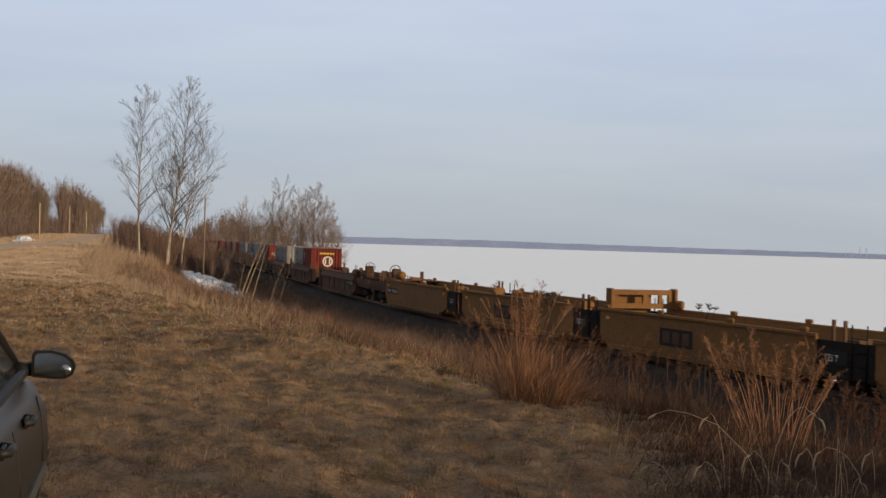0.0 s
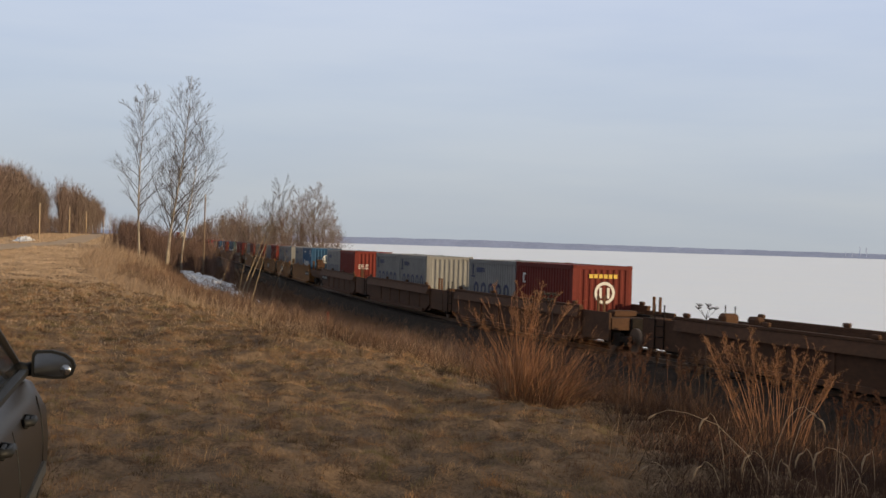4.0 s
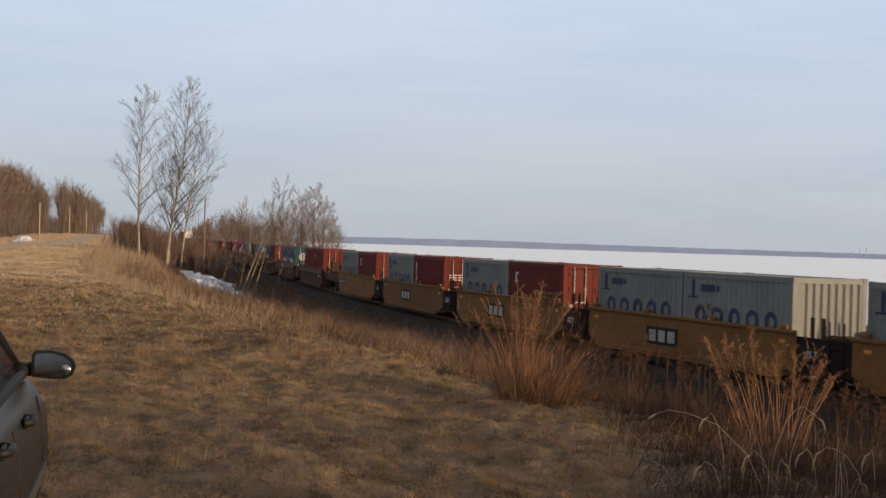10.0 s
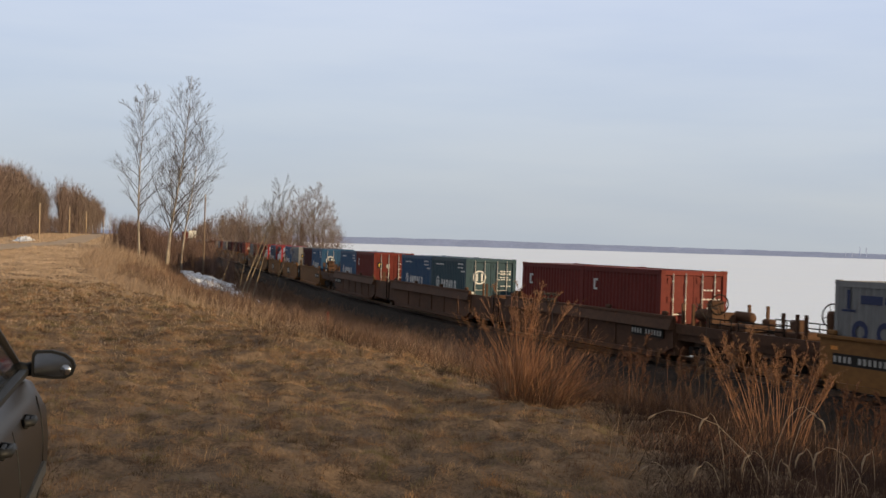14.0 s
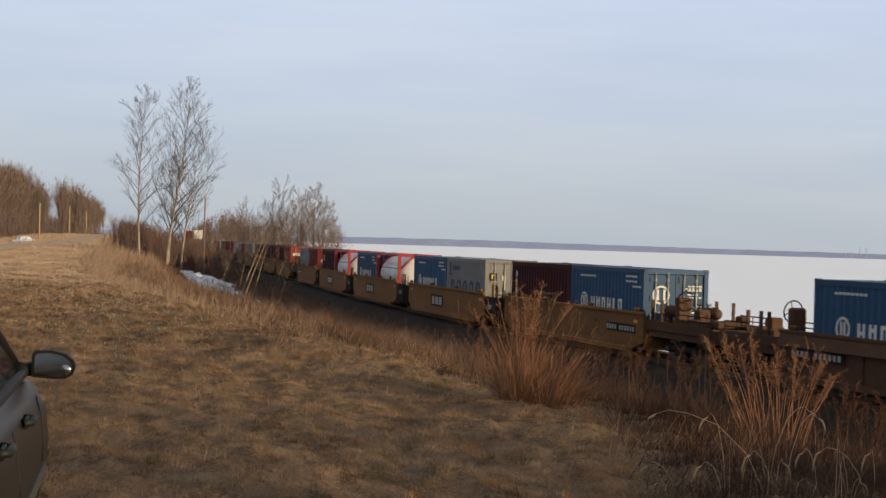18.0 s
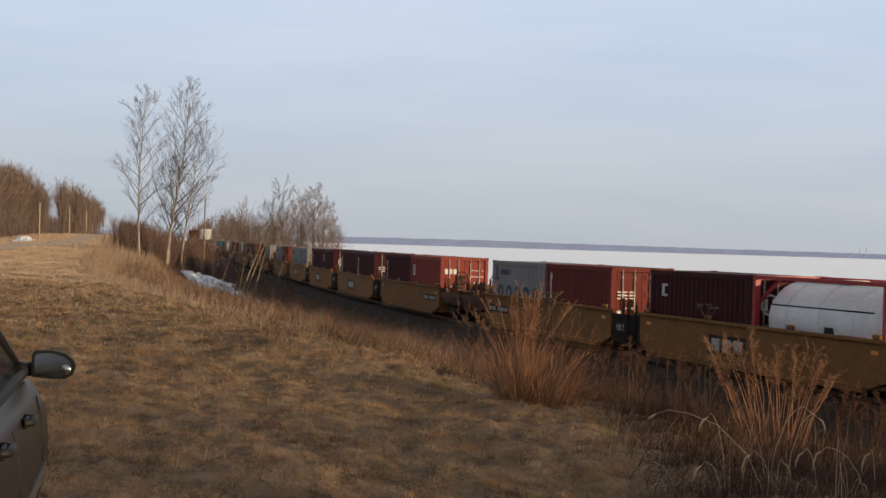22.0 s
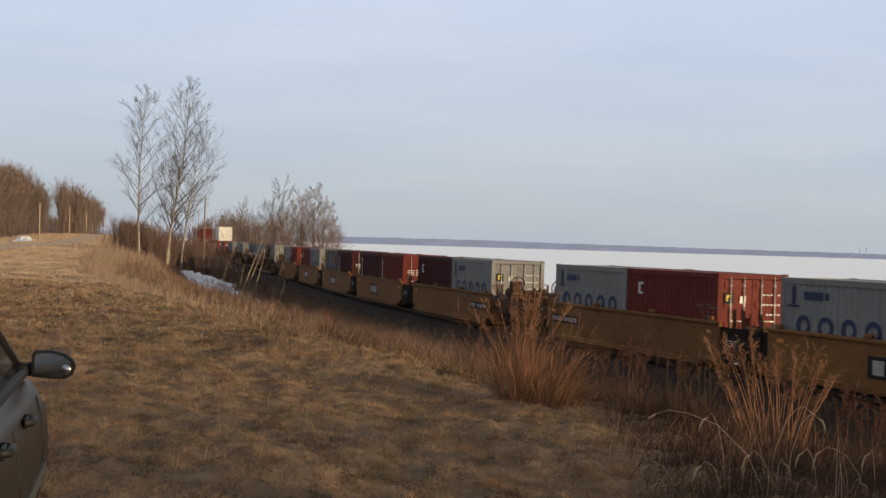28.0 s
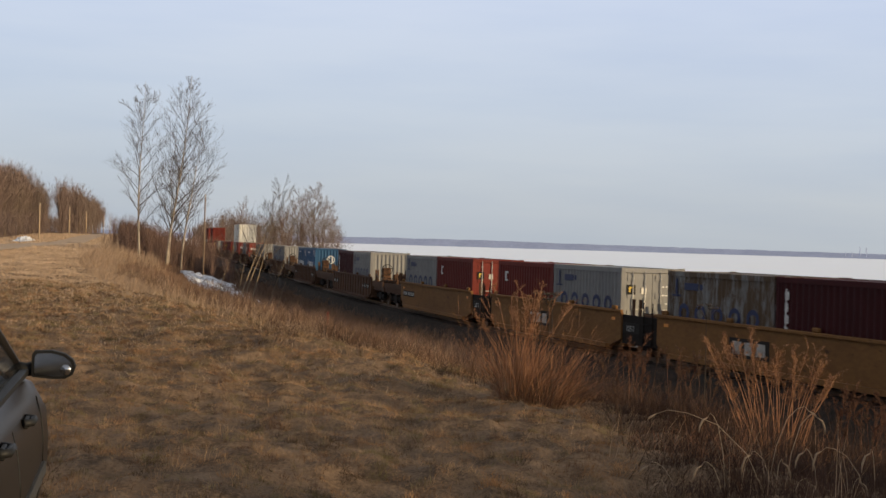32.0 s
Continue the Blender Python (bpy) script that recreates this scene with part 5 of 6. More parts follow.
# ---- far woods and brush: masses of bare twigs ----
def twig_tree(height, seed, low=0.18, spread=(0.08, 0.6), twigs=460):
    """Mesh arrays of one bare far tree: a trunk and a haze of thin twigs."""
    r = np.random.default_rng(seed)
    n_l, n_t = 24, twigs
    trunk = blades(np.zeros((2, 3)), np.zeros((2, 2)), np.array([height * 0.9, height * 0.86]), np.array([0.26, 0.24]), 0, 2)
    zf = r.uniform(low, 0.72, n_l)
    a = r.uniform(0, 2 * np.pi, n_l)
    limb_b = np.stack([np.zeros(n_l), np.zeros(n_l), zf * height], 1)
    lean = np.stack([np.cos(a), np.sin(a)], 1) * r.uniform(*spread, n_l)[:, None]
    lh = height * (1.0 - zf) * r.uniform(0.5, 0.98, n_l)
    limbs = blades(limb_b, lean, lh, np.full(n_l, 0.10), 0.1, 2)
    pick = r.integers(0, n_l, n_t)
    f = r.uniform(0.15, 1.0, n_t)
    tb = limb_b[pick] + np.stack([lean[pick, 0] * lh[pick] * f ** 1.6, lean[pick, 1] * lh[pick] * f ** 1.6, lh[pick] * f], 1)
    ta = r.uniform(0, 2 * np.pi, n_t)
    tl = np.stack([np.cos(ta), np.sin(ta)], 1) * r.uniform(0.1, 0.8, n_t)[:, None] + lean[pick] * 0.5
    twigs = blades(tb, tl, r.uniform(0.05, 0.15, n_t) * height, r.uniform(0.022, 0.05, n_t), 0.1, 2)
    return join_arrays([trunk, limbs, twigs])


TWIG = [twig_tree(12.0, k) for k in range(6)]
BUSH = [twig_tree(12.0, 20 + k, 0.0, (0.2, 0.8), 330) for k in range(4)]


def mass_of_trees(name, places, label, material="woods", forms=None):
    parts = []
    for i, (x, y, z, f, turn) in enumerate(places):
        v, fn, lp = (forms or TWIG)[i % len(forms or TWIG)]
        c, s_ = math.cos(turn), math.sin(turn)
        w = v * f
        w = np.stack([w[:, 0] * c - w[:, 1] * s_ + x, w[:, 0] * s_ + w[:, 1] * c + y, w[:, 2] + z - 0.2], 1)
        parts.append((w, fn, lp))
    return tagged(new(name, mesh_from(name, *join_arrays(parts), material)), label, "trees", kind="stuff")


places = []
for i in range(280):
    # two stands with a gap between them
    if i < 160:
        l = 44 + rng.exponential(6)
        reach = 425 + (l - 44) * 13
        s = rng.uniform(290, reach)
        f = rng.uniform(0.95, 1.42) * np.interp(reach - s, [0, 50], [0.72, 1.0])
    else:
        l = rng.uniform(36.5, 43)
        s = rng.uniform(385 + (l - 38) * 16, 720)
        f = rng.uniform(0.92, 1.36) * np.interp(s, [600, 720], [1.0, 0.85])
    x, y = spot(s, l)
    places.append((x, y, float(ground_z(s, l)), f, rng.uniform(0, 6)))
mass_of_trees("far_woods", places, "brown leafless woods along the road")
places = []
for i in range(70):
    s, l = rng.uniform(-170, 260), 46 + rng.exponential(6)
    x, y = spot(s, l)
    places.append((x, y, float(ground_z(s, l)), rng.uniform(1.0, 1.5), rng.uniform(0, 6)))
mass_of_trees("near_woods", places, "brown leafless woods on the far side of the road")
places = []
for i in range(300):
    s, l = rng.uniform(255, 560), 38.5 + abs(rng.normal(0, 9))
    x, y = spot(s, l)
    places.append((x, y, float(ground_z(s, l)), rng.uniform(0.22, 0.55), rng.uniform(0, 6)))
mass_of_trees("roadside_brush", places, "low brown brush between road and woods", forms=BUSH)
places = []
for i in range(80):
    s, l = rng.uniform(330, 760), rng.uniform(-14, -6)
    x, y = spot(s, l)
    places.append((x, y, -2.6, rng.uniform(0.7, 1.15), rng.uniform(0, 6)))
for i in range(20):
    s, l = rng.uniform(182, 330), rng.uniform(-10, -6.5)
    x, y = spot(s, l)
    places.append((x, y, float(ground_z(s, l)), rng.uniform(0.5, 0.9), rng.uniform(0, 6)))
for i in range(60):
    s, l = rng.uniform(184, 330), rng.uniform(-8.5, -5.5)
    x, y = spot(s, l)
    places.append((x, y, float(ground_z(s, l)), rng.uniform(0.25, 0.6), rng.uniform(0, 6)))
mass_of_trees("shore_woods", places, "grey-brown leafless trees along the lake shore")
places = []
for i in range(150):
    s, l = rng.uniform(128, 330), rng.uniform(10.0, 18.5)
    x, y = spot(s, l)
    places.append((x, y, float(ground_z(s, l)), rng.uniform(0.15, 0.42) * (1.0 if s < 175 else 0.55), rng.uniform(0, 6)))
for i in range(75):
    l = rng.uniform(5.5, 17.0)
    s = rng.uniform(124 if l < 8.0 else 148, 178)
    x, y = spot(s, l)
    places.append((x, y, float(ground_z(s, l)), rng.uniform(0.22, 0.36), rng.uniform(0, 6)))
for i in range(95):
    l = rng.uniform(6.5, 15.5)
    s = rng.uniform(142, 176)
    x, y = spot(s, l)
    places.append((x, y, float(ground_z(s, l)), rng.uniform(0.18, 0.38), rng.uniform(0, 6)))
for i in range(18):
    s, l = rng.uniform(147, 172), rng.uniform(6.6, 9.0)
    x, y = spot(s, l)
    places.append((x, y, float(ground_z(s, l)), rng.uniform(0.34, 0.46), rng.uniform(0, 6)))
mass_of_trees("bank_brush", places, "dense red-brown bare brush round the birches", "thicket", forms=BUSH)


for i in range(16):
    s, l = (rnd.uniform(305, 415), rnd.uniform(42.5, 45)) if i < 8 else (rnd.uniform(440, 640), rnd.uniform(35.8, 37.5))
    x, y = spot(s, l)
    ob = tagged(copy_thing(SHORE_TREE[i % 3], Matrix()), "bare brown tree at the edge of the woods", "tree", "trees at the edge of the woods")
    ob.matrix_basis = pose(x, y, float(ground_z(np.float64(s), np.float64(l))) - 0.1, 0, 0, rnd.uniform(0, 360)) @ Matrix.Scale(rnd.uniform(1.25, 1.6), 4)


# bushes added out of view, in the sun's path, to shade the near grass
places = []
for i in range(34):
    x, y = rng.uniform(8.6, 13.0), rng.uniform(0.5, 7.0)
    places.append((x, y, float(land(x, y)), rng.uniform(0.25, 0.36), rng.uniform(0, 6)))
mass_of_trees("unseen_shade_brush", places, "unseen bare brush added to shade the near grass", "thicket", forms=BUSH)


def spruce(height):
    ob = tagged(new("spruce_tree"), "small dark green spruce beyond the road", "tree", "spruces by the road")
    bm = bmesh.new()
    tube(bm, [(0, 0, -0.2), (0, 0, height)], [0.12, 0.02], 6)
    part("trunk", bm, "brown_bark", ob)
    n = 1500
    f = np.sqrt(rng.uniform(0, 1, n))
    z = height * (1 - f * 0.92)
    a = rng.uniform(0, 2 * np.pi, n)
    base = np.stack([np.zeros(n), np.zeros(n), z], 1)
    lean = np.stack([np.cos(a), np.sin(a)], 1)
    L = height * 0.24 * f + 0.15
    base[:, :2] += lean * (L * rng.uniform(0, 0.6, n))[:, None]
    arr = blades(base, lean * 1.6, L * 0.55, np.full(n, 0.16), 0.6, 2)
    crown = new("crown", mesh_from("crown", *arr, "spruce"))
    crown.parent = ob
    return ob


first = spruce(9.0)
for i, (s, l, f) in enumerate(((470, 23.6, 0.52), (500, 24.2, 0.6), (540, 24.0, 0.66), (590, 24.3, 0.72), (520, 22.9, 0.48), (640, 24.2, 0.7))):
    x, y = spot(s, l)
    ob = first if i == 0 else copy_thing(first, Matrix())
    ob.matrix_basis = pose(x, y, float(ground_z(np.float64(s), np.float64(l))), 0, 0, 40 * i) @ Matrix.Scale(f, 4)


# ---- utility poles, stake, snow, ties ----
def pole(x, y, z, h, mark="pale wooden utility pole beside the gravel road", r=0.14, wood="pole_wood"):
    ob = tagged(new("utility_pole"), mark, "pole", "poles along the road")
    bm = bmesh.new()
    tube(bm, [(0, 0, -0.4), (0, 0, h)], [r, r * 0.7], 10)
    part("post", bm, wood, ob)
    part("insulator", boxes((-0.05, 0.05, -0.2, -0.1, h - 0.35, h - 0.1), bevel=0.01), "galvanised", ob)
    ob.location = (x, y, z)
    return ob


for s, l in ((268, 34.15), (345, 32.95), (430, 32.8), (530, 31.0), (600, 30.85)):
    x, y = spot(s, l)
    pole(x, y, float(ground_z(np.float64(s), np.float64(l))), 7.0)
x, y = spot(131, 8.65)
pole(x, y, float(land(x, y)), 8.4, "brown wooden pole between the bank and the track", 0.09, "brown_bark")

stake = tagged(new("marker_stake"), "short red marker stake on the bank", "marker", kind="")
part("shaft", boxes((-0.024, 0.024, -0.012, 0.012, -0.2, 0.75)), "stake_red", stake)
part("cap", boxes((-0.03, 0.03, -0.02, 0.02, 0.75, 0.8)), "stake_red", stake)
stake.location = (-3.02, 37.0, float(land(-3.02, 37.0)))


def snow_patch(s0, s1, l0, l1, seed, label="patch of old snow left in the ditch", lift=1.0):
    """A ragged-edged sheet of snow lying on the ground."""
    n, m = 70, 24
    S, L = np.meshgrid(np.linspace(s0, s1, n), np.linspace(l0, l1, m), indexing="ij")
    X, Y, _ = on_track(S, L)
    u, w = np.meshgrid(np.linspace(-1, 1, n), np.linspace(-1, 1, m), indexing="ij")
    edge = 1 - u ** 2 * 0.8 - w ** 2 * 0.8
    wob = np.array([[noise.noise((a * 0.35, b * 0.9, seed)) + 0.6 * noise.noise((a * 1.3, b * 2.9, seed + 4)) for b in np.ravel(L[i])] for i, a in enumerate(S[:, 0])])
    Z = ground_z(S, L) + np.clip(edge * 0.34 + wob * 0.42 + 0.04, -0.3, 0.6) * lift
    v = np.stack([X, Y, Z], -1).reshape(-1, 3)
    i = (np.arange(n - 1)[:, None] * m + np.arange(m - 1)[None]).ravel()
    loops = np.stack([i, i + 1, i + m + 1, i + m], 1).ravel()
    tagged(new("snow_patch", mesh_from("snow_patch", v, np.full(len(i), 4), loops, "snow", True)), label, "snow", "old snow", kind="structure")


snow_patch(82, 142, 6.3, 10.9, 3, lift=1.3)
snow_patch(236, 262, 34.4, 36.4, 6, "small heap of old snow beside the road", lift=1.6)
snow_patch(228, 244, 33.2, 34.6, 8, "small patch of old snow beside the road")


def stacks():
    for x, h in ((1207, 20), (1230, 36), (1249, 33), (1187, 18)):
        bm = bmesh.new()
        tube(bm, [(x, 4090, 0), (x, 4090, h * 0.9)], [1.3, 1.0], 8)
        # same haze colour as the shore behind
        tagged(part("chimney", bm, "hazy_far_shore"), "thin chimney on the far shore, painted in blue-grey haze", "chimney", "chimneys on the far shore")


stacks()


# ---- dry grass and brush on the bank ----
def seen_points(n, s0, s1, l0, l1, power=1.0):
    """Random places on the bank, denser near the top of the walk-up."""
    s = s0 + (s1 - s0) * rng.uniform(0, 1, n) ** power
    l = rng.uniform(l0, l1, n)
    x, y, _ = on_track(s, l)
    return x, y, ground_z(s, l), s, l


def clump_field(x, y, k=1.0):
    return 0.5 + 0.28 * np.sin(x * 2.1 * k + 1.7 * np.sin(y * 1.3 * k)) * np.cos(y * 1.7 * k + 0.8 * np.sin(x * 2.9 * k)) + 0.22 * np.sin(x * 5.3 * k + y * 3.1 * k) * np.sin(y * 4.7 * k - x * 1.9 * k)


def grass(name, n, s0, s1, l0, l1, h0, h1, w, lean, label, material="dry_grass", power=1.0, clump=1.0, segs=2, droop=0.35, keep=0.0, wind=(0.15, -0.05), fade=0.01, tail=0.0, side=0):
    x, y, z, s, l = seen_points(n, s0, s1, l0, l1, power)
    c = clump_field(x, y, clump)
    ok = c + rng.uniform(-0.25, 0.25, n) > keep
    ok &= (np.hypot(x, y) > 7.0) & (rng.uniform(0, 1, n) < np.interp(s, [s0, s0 + fade], [0.0 if fade > 0.1 else 1.0, 1.0]))
    if tail:
        ok &= rng.uniform(0, 1, n) < np.interp(s, [s1 - tail, s1], [1.0, 0.0])
    if side:
        # the ragged line along which the mown top of the bank gives way to brush
        ok &= side * (l - turf_edge(s) - rng.normal(0, 0.12, n)) > 0
    x, y, z, c = x[ok], y[ok], z[ok], c[ok]
    m = len(x)
    h = rng.uniform(h0, h1, m) * (0.25 + 1.3 * c)
    a = 3.0 * np.sin(x * 1.9 + 1.1 * np.sin(y * 1.7)) + 2.5 * np.cos(y * 1.4 + x * 0.8) + rng.normal(0, 1.2, m)
    q = rng.uniform(0.2, 1.0, m) * lean
    ln = np.stack([np.cos(a) * q + wind[0], np.sin(a) * q + wind[1]], 1)
    d = np.hypot(x, y)
    width = w * rng.uniform(0.7, 1.4, m) * np.maximum(1.0, d / 16.0)
    arr = blades(np.stack([x, y, z - 0.01], 1), ln, h, width, droop, segs)
    return tagged(new(name, mesh_from(name, *arr, material)), label, "grass", kind="stuff")


def turf_edge(s):
    """How far from the track the mown top of the bank begins."""
    return np.interp(s, [7.0, 8.3, 9.5, 11.8, 13.2, 15.0], [19.4, 19.05, 18.45, 17.25, 16.6, 16.2])


def turf(name, n, per, s0, s1, l0, l1, size, label, material="dry_grass", power=1.2, tall=1.0):
    """Matted tufts: blades spread from each tuft's heart and droop over its rim."""
    x, y, _, s, l = seen_points(n, s0, s1, l0, l1, power)
    ok = (np.hypot(x, y) > 7.2) & (l > turf_edge(s) + rng.normal(0, 0.15, n))
    ok &= rng.uniform(0, 1, n) < np.clip(2.4 * value_noise(x * 2.6, y * 2.2, 9.0) - 0.2, 0.3, 1.0)
    x, y = x[ok], y[ok]
    m = len(x)
    r = size * np.exp(rng.normal(0, 0.38, m)) * (0.55 + 0.9 * value_noise(x * 4.3, y * 3.5 + 0.5 * x, 5.0))
    slant = rng.normal(0, 0.22, (m, 2)) + np.array([0.08, -0.06])
    pick = np.repeat(np.arange(m), per)
    k = len(pick)
    off = rng.normal(0, 0.5, (k, 2))
    bx, by = x[pick] + off[:, 0] * r[pick], y[pick] + off[:, 1] * r[pick]
    lean = off * 0.9 + slant[pick] + rng.normal(0, 0.36, (k, 2))
    h = r[pick] * tall * rng.uniform(0.45, 1.15, k) * np.exp(-0.5 * np.hypot(off[:, 0], off[:, 1]))
    width = 0.0034 * rng.uniform(0.7, 1.4, k) * np.maximum(1.0, np.hypot(bx, by) / 15.0)
    arr = blades(np.stack([bx, by, land(bx, by) - 0.008], 1), lean, h, width, 0.33, 2)
    return tagged(new(name, mesh_from(name, *arr, material)), label, "grass", kind="stuff")


turf("grass_tufts", 23000, 36, 4, 44, 16.0, 24.8, 0.07, "matted tufts of dry tan grass on the bank")
turf("grass_tufts", 900, 40, 4, 40, 16.0, 24.8, 0.085, "taller tufts of pale dry grass on the bank", tall=1.0)
grass("dry_grass", 130000, 3, 44, 16.0, 24.8, 0.02, 0.05, 0.0038, 1.0, "short matted dry tan grass on the bank", power=1.2, tail=22, side=1)
# the far grass fades in here, in its sunlit-looking colour
grass("dry_grass", 150000, 13, 120, 15.8, 25, 0.045, 0.12, 0.005, 1.3, "short matted dry tan grass on the bank", "field_grass", power=1.35, fade=22, side=1)
grass("dry_grass", 16000, 3, 45, 16.0, 25, 0.06, 0.13, 0.004, 1.2, "loose tufts of longer dry grass", clump=1.9, keep=0.62, side=1)
grass("tall_grass", 30000, 22, 130, 15.8, 18.2, 0.16, 0.5, 0.006, 0.7, "tall tan dry grass along the edge of the bank", "straw_grass", power=1.1, clump=0.8, keep=0.4, fade=30)
grass("brush", 34000, 4, 16, 15.5, 19.6, 0.12, 0.42, 0.005, 1.3, "low tangle of dead stalks, darkened as if in shade", "tangle", clump=1.6, segs=3, side=-1)
grass("tall_grass", 14000, 16, 44, 15.2, 17.2, 0.08, 0.34, 0.005, 1.1, "tall tan dry grass along the edge of the bank", "straw_grass", clump=1.0, keep=0.4, segs=3, fade=6)
grass("brush", 110000, 3, 60, 4.0, 17.0, 0.15, 0.55, 0.006, 0.9, "tangled reddish-brown dead stalks on the slope", "brush_red", clump=0.7, segs=3, keep=0.2)
grass("brush", 56000, 50, 200, 2.3, 15.5, 0.2, 0.65, 0.006, 0.7, "tangled reddish-brown dead stalks on the slope", "brush_brown", clump=0.5, segs=3, keep=0.25)
grass("brush", 26000, 20, 62, 6.2, 13.5, 0.45, 1.05, 0.007, 0.7, "tangled grey-brown dead stalks on the slope", "brush_grey", clump=0.45, segs=3, keep=0.3)
grass("brush", 34000, 34, 115, 2.9, 9.5, 0.35, 0.85, 0.008, 0.7, "tangled brown dead stalks beside the track", "brush_brown", clump=0.45, segs=3, keep=0.25)
grass("straw_grass", 90000, 24, 150, 17.0, 25.4, 0.07, 0.2, 0.0045, 0.8, "dry grass on the top of the bank, coloured pale as sunlit", "field_grass", power=1.1, clump=0.8, keep=0.3, fade=34)
grass("tall_grass", 8000, 19, 60, 12.6, 16.6, 0.2, 0.62, 0.006, 0.9, "tall tan dry grass along the edge of the bank", "straw", clump=0.6, keep=0.5, segs=3)
grass("brush", 48000, 22, 70, 8.5, 16.4, 0.25, 0.75, 0.006, 1.0, "tangled reddish-brown dead stalks on the slope", "brush_brown", clump=0.5, segs=3, keep=0.4)
grass("tall_grass", 9000, 70, 175, 13.0, 18.6, 0.4, 1.2, 0.0032, 0.45, "tall tan dry grass round the birches", "straw_grass", clump=0.4, keep=0.45, segs=3, fade=30)
grass("roadside_grass", 24000, 90, 420, 30.6, 42, 0.12, 0.34, 0.014, 0.8, "dry tan grass beside the gravel road", "field_grass", power=1.2, clump=0.3, keep=0.3)
grass("roadside_grass", 20000, 120, 420, 17, 25.2, 0.12, 0.32, 0.012, 0.8, "dry tan grass beside the gravel road", "field_grass", power=1.2, clump=0.3, keep=0.3)


# ---- shrubs and weeds near the camera ----
def shrub(x, y, n, h, spread, material, label, w=0.0046, sway=(0.05, 0)):
    """A many-stemmed bare shrub: stems fan out from one root."""
    ob = tagged(new("shrub"), label, "shrub", "shrubs on the bank")
    a = rng.uniform(0, 2 * np.pi, n)
    q = rng.uniform(0, 1, n) ** 0.7
    base = np.stack([np.cos(a) * q * spread * 0.16, np.sin(a) * q * spread * 0.16, np.full(n, -0.05)], 1)
    lean = np.stack([np.cos(a), np.sin(a)], 1) * (q * spread * 0.72)[:, None] + np.array(sway)
    hh = h * rng.uniform(0.35, 1.0, n) * (1.08 - 0.3 * q)
    arr = blades(base, lean, hh, np.full(n, w) * rng.uniform(0.6, 1.3, n), 0.3, 3)
    st = tagged(new("stem_mass", mesh_from("stem_mass", *arr, material)), kind="stuff")
    st.parent = ob
    # side twigs on the upper halves
    k = n * (4 if w < 0.01 else 2)
    pick = rng.integers(0, n, k)
    f = rng.uniform(0.45, 1.0, k)
    tip = np.stack([lean[pick, 0] * hh[pick] * f ** 1.6, lean[pick, 1] * hh[pick] * f ** 1.6, hh[pick] * (f - 0.3 * f * f * np.hypot(lean[pick, 0], lean[pick, 1]))], 1) + base[pick]
    ta = rng.uniform(0, 2 * np.pi, k)
    tl = np.stack([np.cos(ta), np.sin(ta)], 1) * rng.uniform(0.1, 0.6, k)[:, None] + lean[pick]
    arr = blades(tip, tl, rng.uniform(0.06, 0.2, k) * h, np.full(k, min(w * 0.55, 0.0036)), 0.2, 2)
    tw = tagged(new("twig_mass", mesh_from("twig_mass", *arr, material)), kind="stuff")
    tw.parent = ob
    ob.location = (x, y, float(land(x, y)) - 0.02)
    return ob


shrub(0.84, 15.7, 270, 1.38, 1.2, "willow", "bushy orange-brown willow shrub with many thin stems")
shrub(1.2, 15.8, 160, 1.15, 1.7, "willow", "loose orange-brown willow shrub with spreading stems", sway=(0.25, 0))
shrub(0.95, 15.65, 110, 1.45, 1.5, "willow", "orange-brown willow shrub with stout open stems", 0.0115, (0.12, -0.1))
shrub(1.3, 15.6, 90, 1.35, 1.5, "willow", "orange-brown willow shrub with stems arching outward", 0.0115, (0.52, -0.1))
shrub(1.1, 15.5, 240, 0.55, 1.5, "brush_red", "dense dark red-brown shoots at the willow's foot", 0.006)
shrub(1.5, 15.8, 150, 0.8, 1.0, "brush_red", "low reddish shrub beside the willow")
for i, (x, y, h) in enumerate(((2.3, 14.6, 0.75), (2.9, 15.2, 0.8), (1.9, 14.0, 0.55), (3.7, 14.4, 0.8), (4.2, 15.6, 0.9), (4.7, 14.6, 0.85), (2.4, 13.2, 0.5), (-0.6, 21.0, 0.7), (-1.4, 24.0, 0.7),
                               (0.2, 19.5, 0.7), (-0.9, 22.6, 0.8), (4.4, 13.2, 0.6), (3.0, 13.6, 0.6), (2.9, 17.5, 1.0))):
    shrub(x, y, 46, h * 0.75, 1.4, "brush_red", "low tangled red-brown brush", 0.007)


